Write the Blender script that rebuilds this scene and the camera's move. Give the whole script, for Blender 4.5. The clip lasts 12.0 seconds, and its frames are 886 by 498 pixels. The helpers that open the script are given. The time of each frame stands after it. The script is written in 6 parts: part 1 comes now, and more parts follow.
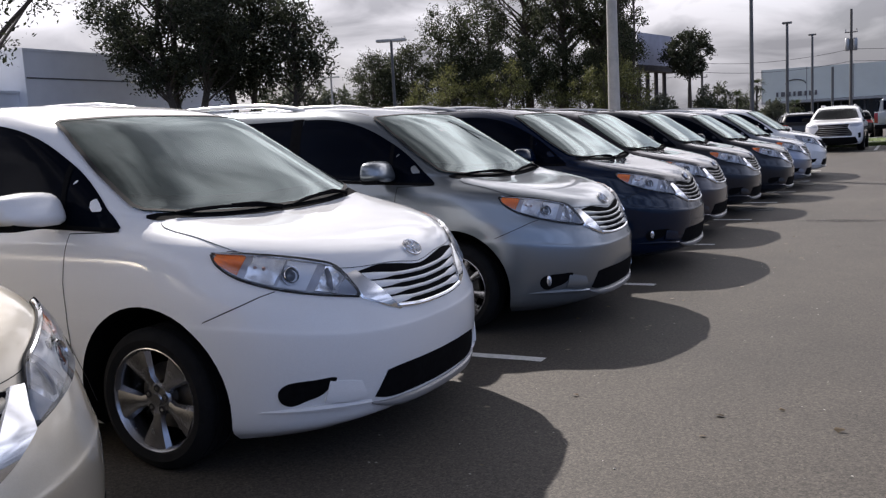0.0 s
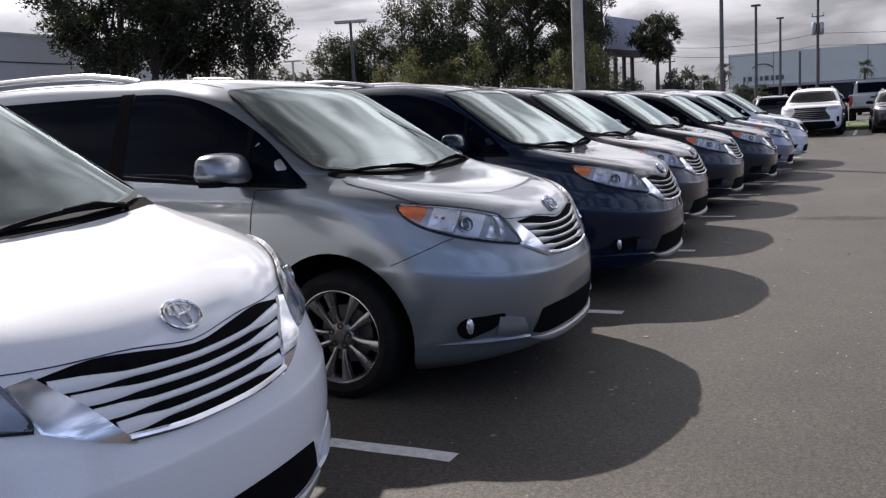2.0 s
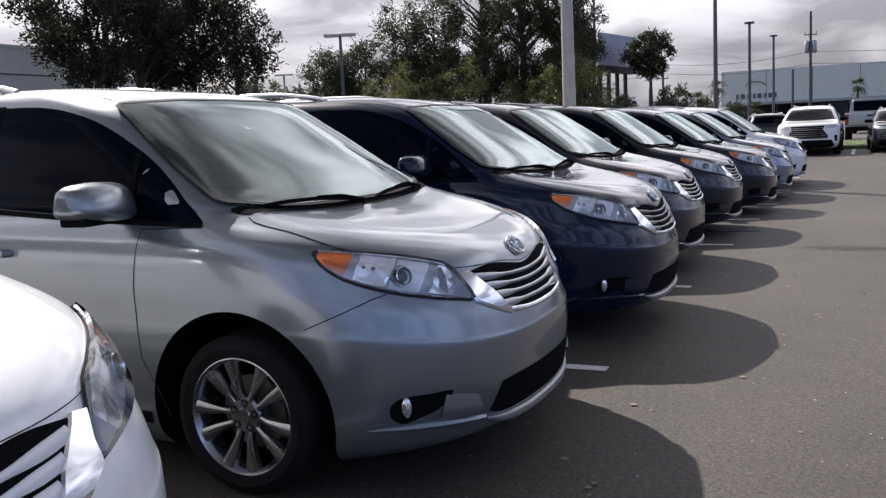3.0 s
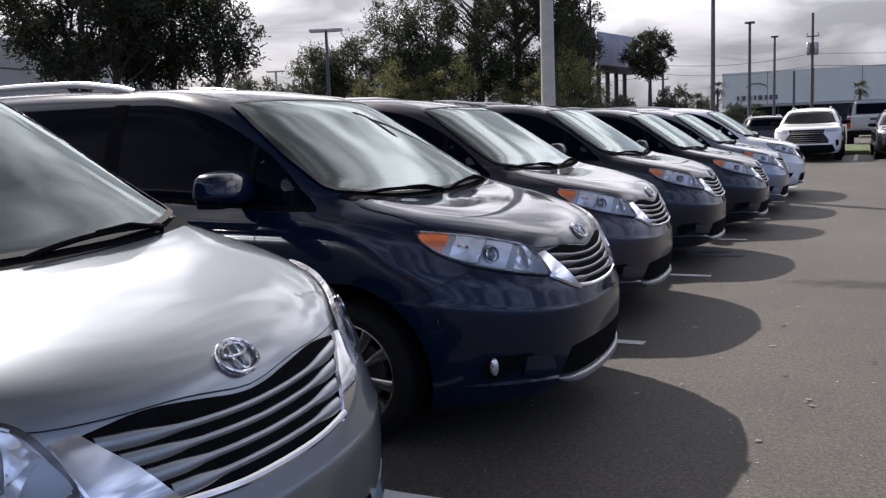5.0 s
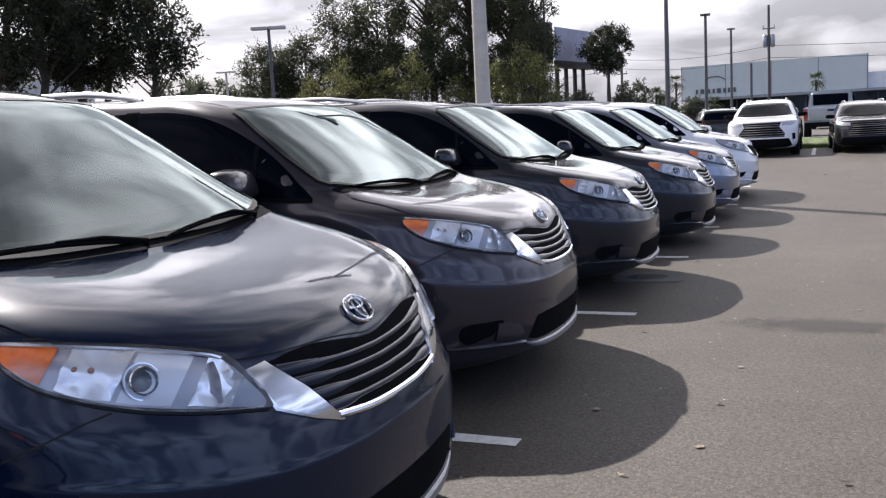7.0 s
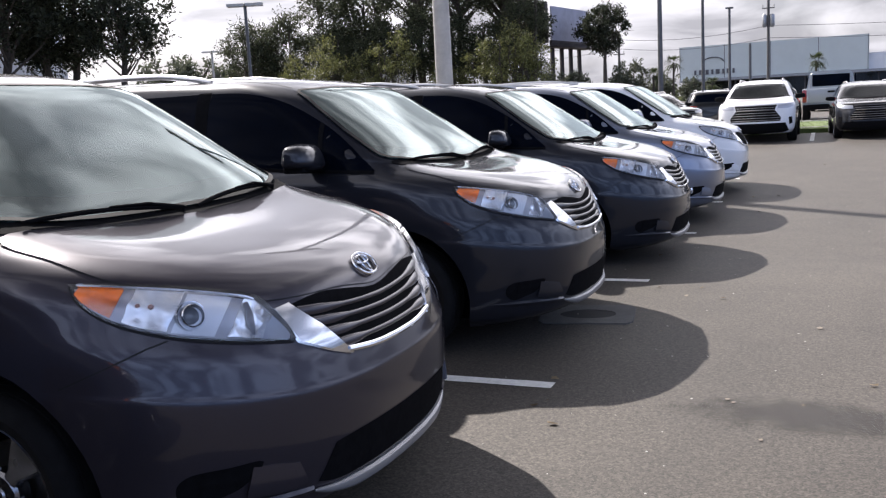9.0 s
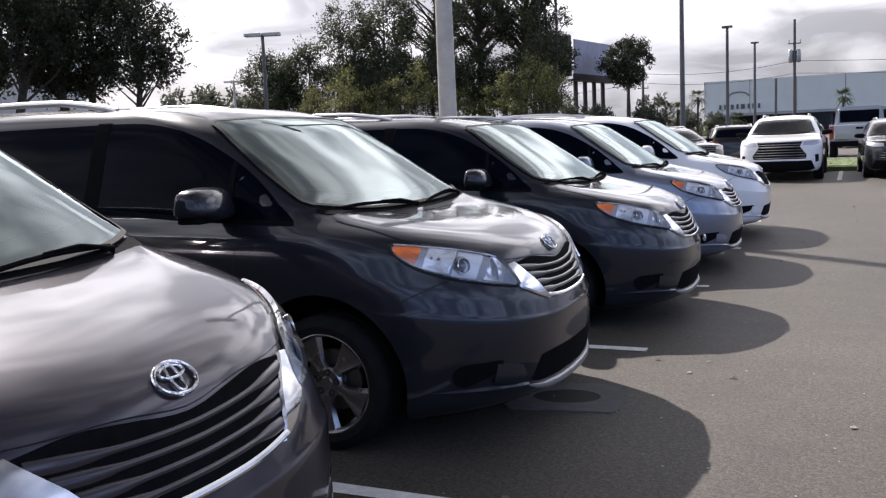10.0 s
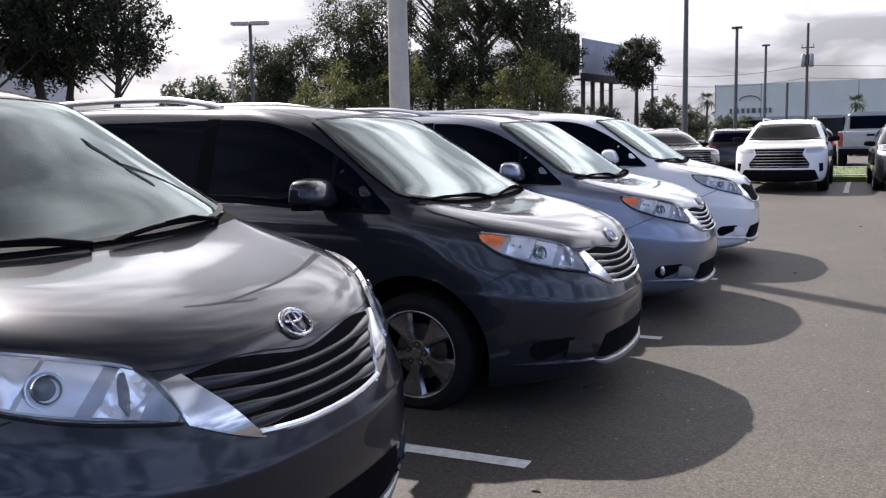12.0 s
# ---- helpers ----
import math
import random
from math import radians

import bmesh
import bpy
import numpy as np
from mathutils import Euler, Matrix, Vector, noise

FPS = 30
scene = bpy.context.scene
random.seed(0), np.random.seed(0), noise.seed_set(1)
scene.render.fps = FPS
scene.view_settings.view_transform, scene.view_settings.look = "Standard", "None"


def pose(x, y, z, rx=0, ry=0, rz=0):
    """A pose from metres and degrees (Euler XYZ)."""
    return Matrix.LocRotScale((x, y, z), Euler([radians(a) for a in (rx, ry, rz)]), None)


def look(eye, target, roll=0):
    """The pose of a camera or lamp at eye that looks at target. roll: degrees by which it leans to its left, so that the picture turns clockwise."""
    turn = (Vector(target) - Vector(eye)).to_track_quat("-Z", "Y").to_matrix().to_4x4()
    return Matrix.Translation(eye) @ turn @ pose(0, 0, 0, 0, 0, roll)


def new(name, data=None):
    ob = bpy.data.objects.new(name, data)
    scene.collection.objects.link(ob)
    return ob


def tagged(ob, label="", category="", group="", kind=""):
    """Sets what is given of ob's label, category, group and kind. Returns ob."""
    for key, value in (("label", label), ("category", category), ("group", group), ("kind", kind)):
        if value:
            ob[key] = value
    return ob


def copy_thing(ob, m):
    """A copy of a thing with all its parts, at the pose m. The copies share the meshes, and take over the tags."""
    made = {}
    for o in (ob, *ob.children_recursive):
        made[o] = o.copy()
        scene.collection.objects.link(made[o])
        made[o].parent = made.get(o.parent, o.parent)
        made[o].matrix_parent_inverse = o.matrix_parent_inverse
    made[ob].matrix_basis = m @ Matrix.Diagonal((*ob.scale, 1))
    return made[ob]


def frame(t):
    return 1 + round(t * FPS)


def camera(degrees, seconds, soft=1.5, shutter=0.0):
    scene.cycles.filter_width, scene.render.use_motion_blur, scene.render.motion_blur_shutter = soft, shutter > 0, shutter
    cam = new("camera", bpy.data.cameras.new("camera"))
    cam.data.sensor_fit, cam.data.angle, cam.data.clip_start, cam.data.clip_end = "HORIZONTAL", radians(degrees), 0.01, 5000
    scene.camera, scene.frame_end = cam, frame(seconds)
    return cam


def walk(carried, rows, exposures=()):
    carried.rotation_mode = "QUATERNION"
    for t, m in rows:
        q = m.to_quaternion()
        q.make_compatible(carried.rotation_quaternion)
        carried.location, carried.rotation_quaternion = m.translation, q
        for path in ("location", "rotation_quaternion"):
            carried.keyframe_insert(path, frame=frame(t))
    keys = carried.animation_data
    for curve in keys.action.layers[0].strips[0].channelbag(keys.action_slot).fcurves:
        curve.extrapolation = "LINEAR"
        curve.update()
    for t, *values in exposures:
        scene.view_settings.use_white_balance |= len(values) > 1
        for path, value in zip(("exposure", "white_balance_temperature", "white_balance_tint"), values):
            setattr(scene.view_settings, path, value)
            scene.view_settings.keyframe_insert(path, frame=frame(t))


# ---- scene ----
cam = camera(52.42, 12.0, 1.28)
# seconds, place, then pitch, roll and yaw in degrees
ROWS = [
    (0.0, 2.041, -5.190, 1.435, 82.84, 2.94, 27.28),
    (0.5, 1.928, -4.765, 1.398, 82.92, 3.11, 24.84),
    (1.0, 1.786, -4.259, 1.392, 82.66, 2.49, 24.75),
    (1.5, 1.652, -3.737, 1.393, 81.50, 2.42, 25.00),
    (2.0, 1.546, -3.205, 1.385, 81.83, 3.05, 25.33),
    (2.5, 1.477, -2.755, 1.410, 82.79, 2.90, 25.43),
    (2.7, 1.403, -2.540, 1.406, 82.74, 2.72, 24.98),
    (4.3, 1.282, -0.914, 1.400, 82.86, 2.14, 25.32),
    (4.5, 1.318, -0.699, 1.403, 82.89, 2.45, 25.68),
    (5.0, 1.288, -0.170, 1.413, 82.68, 2.06, 25.02),
    (5.5, 1.250, 0.423, 1.403, 82.48, 2.17, 23.92),
    (6.0, 1.231, 0.890, 1.401, 81.93, 1.93, 22.29),
    (6.5, 1.249, 1.396, 1.395, 82.00, 2.67, 21.84),
    (7.0, 1.271, 1.879, 1.422, 82.47, 3.13, 22.73),
    (7.2, 1.289, 2.086, 1.432, 82.52, 3.31, 23.19),
    (8.8, 1.263, 3.902, 1.430, 80.95, 3.37, 22.46),
    (9.0, 1.267, 4.087, 1.426, 81.28, 3.08, 22.65),
    (9.5, 1.240, 4.729, 1.421, 82.26, 2.83, 23.58),
    (10.0, 1.234, 5.247, 1.436, 83.33, 2.43, 24.20),
    (10.5, 1.217, 5.857, 1.416, 83.72, 2.21, 24.30),
    (11.0, 1.230, 6.425, 1.405, 82.98, 2.00, 24.68),
    (11.5, 1.263, 6.971, 1.412, 82.98, 1.39, 24.84),
    (12.0, 1.289, 7.587, 1.423, 83.18, 1.08, 24.85),
]
EXPOSURES = [(t, e, 6450, 14.0) for t, e in ((0.0, 0.04), (0.5, 0.13), (1.0, 0.12), (2.0, 0.08), (4.5, 0.32), (5.0, 0.18), (6.0, 0.42), (6.5, 0.80), (7.0, 0.58), (9.0, 0.72), (9.5, 0.70), (10.0, 0.52), (10.5, 0.44), (11.0, 0.52), (11.5, 0.74), (12.0, 0.54))]
SKY_STRENGTH, SKY_BLUE, SUN_STRENGTH = 0.74, 0.20, 6.0
SKY_BASE, SKY_GLOW, SKY_LOW, SKY_HIGH = 0.60, 1.28, 0.58, 0.48
ASPHALT_DARK, ASPHALT_LIGHT = (0.0495, 0.0440, 0.0392), (0.0705, 0.0623, 0.0548)
walk(cam, [(t, pose(x, y, z, rx, ry, rz)) for t, x, y, z, rx, ry, rz in ROWS], EXPOSURES)

# ---------------------------------------------------------------- daylight
SUN_TO = Vector((0.99, -0.735, -1.0)).normalized()      # the way the sunlight travels
world = bpy.data.worlds.new("sky")
scene.world = world
world.use_nodes = True
wn, wl = world.node_tree.nodes, world.node_tree.links
wn.clear()
sky = wn.new("ShaderNodeTexSky")
sky.sky_type = 'NISHITA'
sky.sun_disc = False
sky.sun_elevation = math.asin(-SUN_TO.z)
sky.sun_rotation = math.atan2(-SUN_TO.x, -SUN_TO.y)
sky.air_density, sky.dust_density, sky.ozone_density = 1.0, 2.0, 1.0
tc = wn.new("ShaderNodeTexCoord")
# clouds lie on a flat layer overhead, so that they draw out into bands towards the horizon
gaze = wn.new("ShaderNodeSeparateXYZ")
wl.new(tc.outputs["Generated"], gaze.inputs[0])
deck = wn.new("ShaderNodeMath")
deck.operation, deck.inputs[1].default_value = 'MAXIMUM', 0.0
wl.new(gaze.outputs["Z"], deck.inputs[0])
far = wn.new("ShaderNodeMath")
far.operation, far.inputs[1].default_value = 'ADD', 0.30
wl.new(deck.outputs[0], far.inputs[0])
mp = wn.new("ShaderNodeVectorMath")
mp.operation = 'DIVIDE'
spread = wn.new("ShaderNodeCombineXYZ")
for axis in "XYZ":
    wl.new(far.outputs[0], spread.inputs[axis])
wl.new(tc.outputs["Generated"], mp.inputs[0])
wl.new(spread.outputs[0], mp.inputs[1])
n1 = wn.new("ShaderNodeTexNoise")
n1.inputs["Scale"].default_value, n1.inputs["Detail"].default_value = 2.9, 8.0
n1.inputs["Roughness"].default_value, n1.inputs["Distortion"].default_value = 0.47, 0.5
ramp = wn.new("ShaderNodeValToRGB")
ramp.color_ramp.elements[0].position, ramp.color_ramp.elements[0].color = 0.41, (0.44, 0.45, 0.47, 1)
ramp.color_ramp.elements[1].position, ramp.color_ramp.elements[1].color = 0.59, (1.56, 1.56, 1.56, 1)
cover = wn.new("ShaderNodeTexNoise")
cover.inputs["Scale"].default_value, cover.inputs["Detail"].default_value = 1.3, 5.0
cramp = wn.new("ShaderNodeValToRGB")
cramp.color_ramp.elements[0].position, cramp.color_ramp.elements[0].color = 0.34, (0.80, 0.80, 0.80, 1)
cramp.color_ramp.elements[1].position, cramp.color_ramp.elements[1].color = 0.52, (1, 1, 1, 1)
dim = wn.new("ShaderNodeVectorMath")
dim.operation = 'SCALE'
dim.inputs["Scale"].default_value = SKY_BLUE
mix = wn.new("ShaderNodeMixRGB")
bg = wn.new("ShaderNodeBackground")
bg.inputs["Strength"].default_value = SKY_STRENGTH
wo = wn.new("ShaderNodeOutputWorld")
wl.new(tc.outputs["Generated"], mp.inputs["Vector"])
wl.new(mp.outputs["Vector"], n1.inputs["Vector"])
wl.new(mp.outputs["Vector"], cover.inputs["Vector"])
wl.new(n1.outputs["Fac"], ramp.inputs["Fac"])
wl.new(cover.outputs["Fac"], cramp.inputs["Fac"])
wl.new(sky.outputs["Color"], dim.inputs[0])
wl.new(cramp.outputs["Color"], mix.inputs["Fac"])
wl.new(dim.outputs["Vector"], mix.inputs["Color1"])
sep0 = wn.new("ShaderNodeSeparateXYZ")
wl.new(tc.outputs["Generated"], sep0.inputs[0])
even = wn.new("ShaderNodeMapRange")      # low clouds run together into an even bank
even.inputs["From Min"].default_value, even.inputs["From Max"].default_value = 0.02, 0.34
even.inputs["To Min"].default_value, even.inputs["To Max"].default_value = 0.55, 0.0
wl.new(sep0.outputs["Z"], even.inputs["Value"])
bank = wn.new("ShaderNodeMixRGB")
bank.inputs["Color2"].default_value = (0.84, 0.85, 0.87, 1)
wl.new(even.outputs["Result"], bank.inputs["Fac"])
wl.new(ramp.outputs["Color"], bank.inputs["Color1"])
wl.new(bank.outputs["Color"], mix.inputs["Color2"])
# cloud brightens towards the sun and upwards, as a lit overcast does
def math_node(op, a, b=None, c=None):
    k = wn.new("ShaderNodeMath")
    k.operation = op
    for i, v in enumerate((a, b, c)):
        if v is None:
            continue
        if isinstance(v, (int, float)):
            k.inputs[i].default_value = v
        else:
            wl.new(v, k.inputs[i])
    return k.outputs[0]


dot = wn.new("ShaderNodeVectorMath")
dot.operation = 'DOT_PRODUCT'
nz = wn.new("ShaderNodeVectorMath")
nz.operation = 'NORMALIZE'
wl.new(tc.outputs["Generated"], nz.inputs[0])
wl.new(nz.outputs["Vector"], dot.inputs[0])
dot.inputs[1].default_value = -SUN_TO
sep = wn.new("ShaderNodeSeparateXYZ")
wl.new(nz.outputs["Vector"], sep.inputs[0])
lit = wn.new("ShaderNodeMapRange")
lit.interpolation_type = 'SMOOTHSTEP'
lit.inputs["From Min"].default_value, lit.inputs["From Max"].default_value = -0.1, 0.78
lit.inputs["To Min"].default_value, lit.inputs["To Max"].default_value = SKY_BASE, SKY_GLOW
wl.new(dot.outputs["Value"], lit.inputs["Value"])
near_sun = lit.outputs["Result"]
height = math_node('MAXIMUM', sep.outputs["Z"], 0.0)
upward = math_node('MULTIPLY_ADD', height, math_node('MULTIPLY_ADD', height, -3.6, 2.85), 0.84)
gain = wn.new("ShaderNodeVectorMath")
gain.operation = 'SCALE'
wl.new(mix.outputs["Color"], gain.inputs[0])
veil = wn.new("ShaderNodeMapRange")      # the deeper cloud towards the horizon passes less light
veil.interpolation_type = 'SMOOTHSTEP'
veil.inputs["From Min"].default_value, veil.inputs["From Max"].default_value = 0.06, 0.24
veil.inputs["To Min"].default_value, veil.inputs["To Max"].default_value = SKY_LOW, 1.0
wl.new(height, veil.inputs["Value"])
crown_dim = wn.new("ShaderNodeMapRange")      # thicker cloud overhead
crown_dim.interpolation_type = 'SMOOTHSTEP'
crown_dim.inputs["From Min"].default_value, crown_dim.inputs["From Max"].default_value = 0.47, 0.70
crown_dim.inputs["To Min"].default_value, crown_dim.inputs["To Max"].default_value = 1.0, SKY_HIGH
wl.new(height, crown_dim.inputs["Value"])
layers = math_node('MULTIPLY', veil.outputs["Result"], crown_dim.outputs["Result"])
wl.new(math_node('MULTIPLY', math_node('MULTIPLY', near_sun, upward), layers), gain.inputs["Scale"])
tint = wn.new("ShaderNodeMixRGB")
tint.blend_type = 'MULTIPLY'
tint.inputs["Fac"].default_value = 1.0
cool = wn.new("ShaderNodeValToRGB")
cool.color_ramp.elements[0].position, cool.color_ramp.elements[0].color = 0.1, (0.58, 0.89, 1.58, 1)
cool.color_ramp.elements[1].position, cool.color_ramp.elements[1].color = 0.74, (1.005, 0.995, 1.035, 1)
wl.new(math_node('MULTIPLY_ADD', dot.outputs["Value"], 0.5, 0.5), cool.inputs["Fac"])
wl.new(gain.outputs["Vector"], tint.inputs["Color1"])
wl.new(cool.outputs["Color"], tint.inputs["Color2"])
wl.new(tint.outputs["Color"], bg.inputs["Color"])
wl.new(bg.outputs["Background"], wo.inputs["Surface"])
sun_data = bpy.data.lights.new("sun", 'SUN')
sun_data.energy, sun_data.angle, sun_data.color = SUN_STRENGTH, radians(0.6), (1.0, 0.955, 0.89)
sun = new("sun", sun_data)
sun.matrix_world = look((-40, 30, 60), Vector((-40, 30, 60)) + SUN_TO)


# ---------------------------------------------------------------- materials
def material(name, color, rough=0.5, metal=0.0, coat=0.0, spec=0.5, vary=0.0, scale=8.0, bump=0.0, bump_scale=60.0, rough_vary=0.0, second=None):
    """A surface with two scales of variation: broad stains and fine grain."""
    m = bpy.data.materials.new(name)
    m.use_nodes = True
    n, l = m.node_tree.nodes, m.node_tree.links
    b = n["Principled BSDF"]
    b.inputs["Base Color"].default_value = (*color, 1)
    b.inputs["Roughness"].default_value, b.inputs["Metallic"].default_value = rough, metal
    b.inputs["Coat Weight"].default_value, b.inputs["Coat Roughness"].default_value = coat, 0.03
    b.inputs["Specular IOR Level"].default_value = spec
    co = n.new("ShaderNodeTexCoord")
    if vary or second:
        a = n.new("ShaderNodeTexNoise")
        a.inputs["Scale"].default_value, a.inputs["Detail"].default_value, a.inputs["Roughness"].default_value = scale, 8.0, 0.65
        l.new(co.outputs["Object"], a.inputs["Vector"])
        r = n.new("ShaderNodeValToRGB")
        lo, hi = r.color_ramp.elements
        lo.position, hi.position = 0.32, 0.68
        lo.color = (*(second or [c * (1 - vary) for c in color]), 1)
        hi.color = (*([min(1.0, c * (1 + vary)) for c in color] if not second else color), 1)
        l.new(a.outputs["Fac"], r.inputs["Fac"])
        l.new(r.outputs["Color"], b.inputs["Base Color"])
        if rough_vary:
            q = n.new("ShaderNodeMapRange")
            q.inputs["To Min"].default_value, q.inputs["To Max"].default_value = rough - rough_vary, rough + rough_vary
            l.new(a.outputs["Fac"], q.inputs["Value"])
            l.new(q.outputs["Result"], b.inputs["Roughness"])
    if bump:
        g = n.new("ShaderNodeTexNoise")
        g.inputs["Scale"].default_value, g.inputs["Detail"].default_value = bump_scale, 4.0
        l.new(co.outputs["Object"], g.inputs["Vector"])
        u = n.new("ShaderNodeBump")
        u.inputs["Strength"].default_value, u.inputs["Distance"].default_value = bump, 0.02
        l.new(g.outputs["Fac"], u.inputs["Height"])
        l.new(u.outputs["Normal"], b.inputs["Normal"])
    return m


def paint(name, color, flake=0.5, rough=0.32, coat=1.5, under=0.12):
    """Car paint: a metallic or pearl base under clear coat, with light road dust."""
    m = bpy.data.materials.new(name)
    m.use_nodes = True
    n, l = m.node_tree.nodes, m.node_tree.links
    b = n["Principled BSDF"]
    b.inputs["Metallic"].default_value, b.inputs["Roughness"].default_value = flake, rough
    b.inputs["Coat Weight"].default_value, b.inputs["Coat Roughness"].default_value, b.inputs["Coat IOR"].default_value = 1.0, 0.04, coat
    b.inputs["Specular IOR Level"].default_value = under
    co = n.new("ShaderNodeTexCoord")
    fl = n.new("ShaderNodeTexVoronoi")
    fl.inputs["Scale"].default_value = 900.0
    l.new(co.outputs["Object"], fl.inputs["Vector"])
    dust = n.new("ShaderNodeTexNoise")
    dust.inputs["Scale"].default_value, dust.inputs["Detail"].default_value = 3.0, 8.0
    l.new(co.outputs["Object"], dust.inputs["Vector"])
    hue = n.new("ShaderNodeHueSaturation")
    hue.inputs["Color"].default_value = (*color, 1)
    mr = n.new("ShaderNodeMapRange")
    mr.inputs["To Min"].default_value, mr.inputs["To Max"].default_value = 0.88, 1.12
    l.new(fl.outputs["Color"], mr.inputs["Value"])
    l.new(mr.outputs["Result"], hue.inputs["Value"])
    mx = n.new("ShaderNodeMixRGB")
    mx.inputs["Color2"].default_value = (0.30, 0.28, 0.25, 1)
    dr = n.new("ShaderNodeMapRange")
    dr.inputs["From Min"].default_value, dr.inputs["From Max"].default_value = 0.50, 0.80
    dr.inputs["To Min"].default_value, dr.inputs["To Max"].default_value = 0.0, 0.012
    l.new(dust.outputs["Fac"], dr.inputs["Value"])
    l.new(dr.outputs["Result"], mx.inputs["Fac"])
    l.new(hue.outputs["Color"], mx.inputs["Color1"])
    l.new(mx.outputs["Color"], b.inputs["Base Color"])
    wave = n.new("ShaderNodeTexNoise")
    wave.inputs["Scale"].default_value = 3.5
    l.new(co.outputs["Object"], wave.inputs["Vector"])
    bu = n.new("ShaderNodeBump")
    bu.inputs["Strength"].default_value, bu.inputs["Distance"].default_value = 0.05, 0.02
    l.new(wave.outputs["Fac"], bu.inputs["Height"])
    l.new(bu.outputs["Normal"], b.inputs["Coat Normal"])
    return m


def clear(name, tint=(1, 1, 1), see=0.8, rough=0.0, ior=1.5, gloss=(1, 1, 1)):
    """Thin clear glass or plastic: see-through, with Fresnel gloss."""
    m = bpy.data.materials.new(name)
    m.use_nodes = True
    n, l = m.node_tree.nodes, m.node_tree.links
    n.clear()
    tr, gl, fr, ms, out = (n.new("ShaderNode" + k) for k in ("BsdfTransparent", "BsdfGlossy", "Fresnel", "MixShader", "OutputMaterial"))
    tr.inputs["Color"].default_value = (*[c * see for c in tint], 1)
    gl.inputs["Roughness"].default_value = rough
    gl.inputs["Color"].default_value = (*gloss, 1)
    fr.inputs["IOR"].default_value = ior
    l.new(fr.outputs["Fac"], ms.inputs["Fac"])
    l.new(tr.outputs["BSDF"], ms.inputs[1])
    l.new(gl.outputs["BSDF"], ms.inputs[2])
    l.new(ms.outputs["Shader"], out.inputs["Surface"])
    return m


def asphalt_material():
    m = bpy.data.materials.new("weathered_asphalt")
    m.use_nodes = True
    n, l = m.node_tree.nodes, m.node_tree.links
    b = n["Principled BSDF"]
    b.inputs["Specular IOR Level"].default_value = 0.46
    co = n.new("ShaderNodeTexCoord")

    def noise_node(scale, detail=6.0, rough=0.6):
        k = n.new("ShaderNodeTexNoise")
        k.inputs["Scale"].default_value, k.inputs["Detail"].default_value, k.inputs["Roughness"].default_value = scale, detail, rough
        l.new(co.outputs["Object"], k.inputs["Vector"])
        return k

    def ramp_node(src, p0, c0, p1, c1):
        k = n.new("ShaderNodeValToRGB")
        a, z = k.color_ramp.elements
        a.position, a.color, z.position, z.color = p0, (*c0, 1), p1, (*c1, 1)
        l.new(src, k.inputs["Fac"])
        return k

    broad, mid = noise_node(0.25), noise_node(1.7)
    vo = n.new("ShaderNodeTexVoronoi")
    vo.inputs["Scale"].default_value = 135.0
    l.new(co.outputs["Object"], vo.inputs["Vector"])
    fine = noise_node(42.0, 5.0, 0.8)
    c_broad = ramp_node(broad.outputs["Fac"], 0.35, ASPHALT_DARK, 0.65, ASPHALT_LIGHT)
    c_mid = ramp_node(mid.outputs["Fac"], 0.25, (0.80, 0.80, 0.80), 0.75, (1.12, 1.11, 1.10))
    c_stone = ramp_node(vo.outputs["Color"], 0.05, (0.45, 0.45, 0.45), 0.95, (1.68, 1.65, 1.58))
    c_fine = ramp_node(fine.outputs["Fac"], 0.34, (0.50, 0.50, 0.50), 0.66, (1.50, 1.48, 1.44))
    last = c_broad.outputs["Color"]
    for k in (c_mid, c_stone, c_fine):
        mu = n.new("ShaderNodeMixRGB")
        mu.blend_type = 'MULTIPLY'
        mu.inputs["Fac"].default_value = 1.0
        l.new(last, mu.inputs["Color1"])
        l.new(k.outputs["Color"], mu.inputs["Color2"])
        last = mu.outputs["Color"]
    l.new(last, b.inputs["Base Color"])
    b.inputs["Roughness"].default_value = 0.70
    bu = n.new("ShaderNodeBump")
    bu.inputs["Strength"].default_value, bu.inputs["Distance"].default_value = 0.16, 0.003
    l.new(vo.outputs["Distance"], bu.inputs["Height"])
    l.new(bu.outputs["Normal"], b.inputs["Normal"])
    return m


def leaf_material(name, dark, light):
    m = bpy.data.materials.new(name)
    m.use_nodes = True
    n, l = m.node_tree.nodes, m.node_tree.links
    b = n["Principled BSDF"]
    b.inputs["Roughness"].default_value = 0.55
    b.inputs["Specular IOR Level"].default_value = 0.3
    ge = n.new("ShaderNodeNewGeometry")
    r = n.new("ShaderNodeValToRGB")
    a, z = r.color_ramp.elements
    a.position, a.color, z.position, z.color = 0.0, (*dark, 1), 1.0, (*light, 1)
    l.new(ge.outputs["Random Per Island"], r.inputs["Fac"])
    l.new(r.outputs["Color"], b.inputs["Base Color"])
    tl = n.new("ShaderNodeBsdfTranslucent")
    l.new(r.outputs["Color"], tl.inputs["Color"])
    ms = n.new("ShaderNodeMixShader")
    ms.inputs["Fac"].default_value = 0.36
    l.new(b.outputs["BSDF"], ms.inputs[1])
    l.new(tl.outputs["BSDF"], ms.inputs[2])
    l.new(ms.outputs["Shader"], n["Material Output"].inputs["Surface"])
    return m


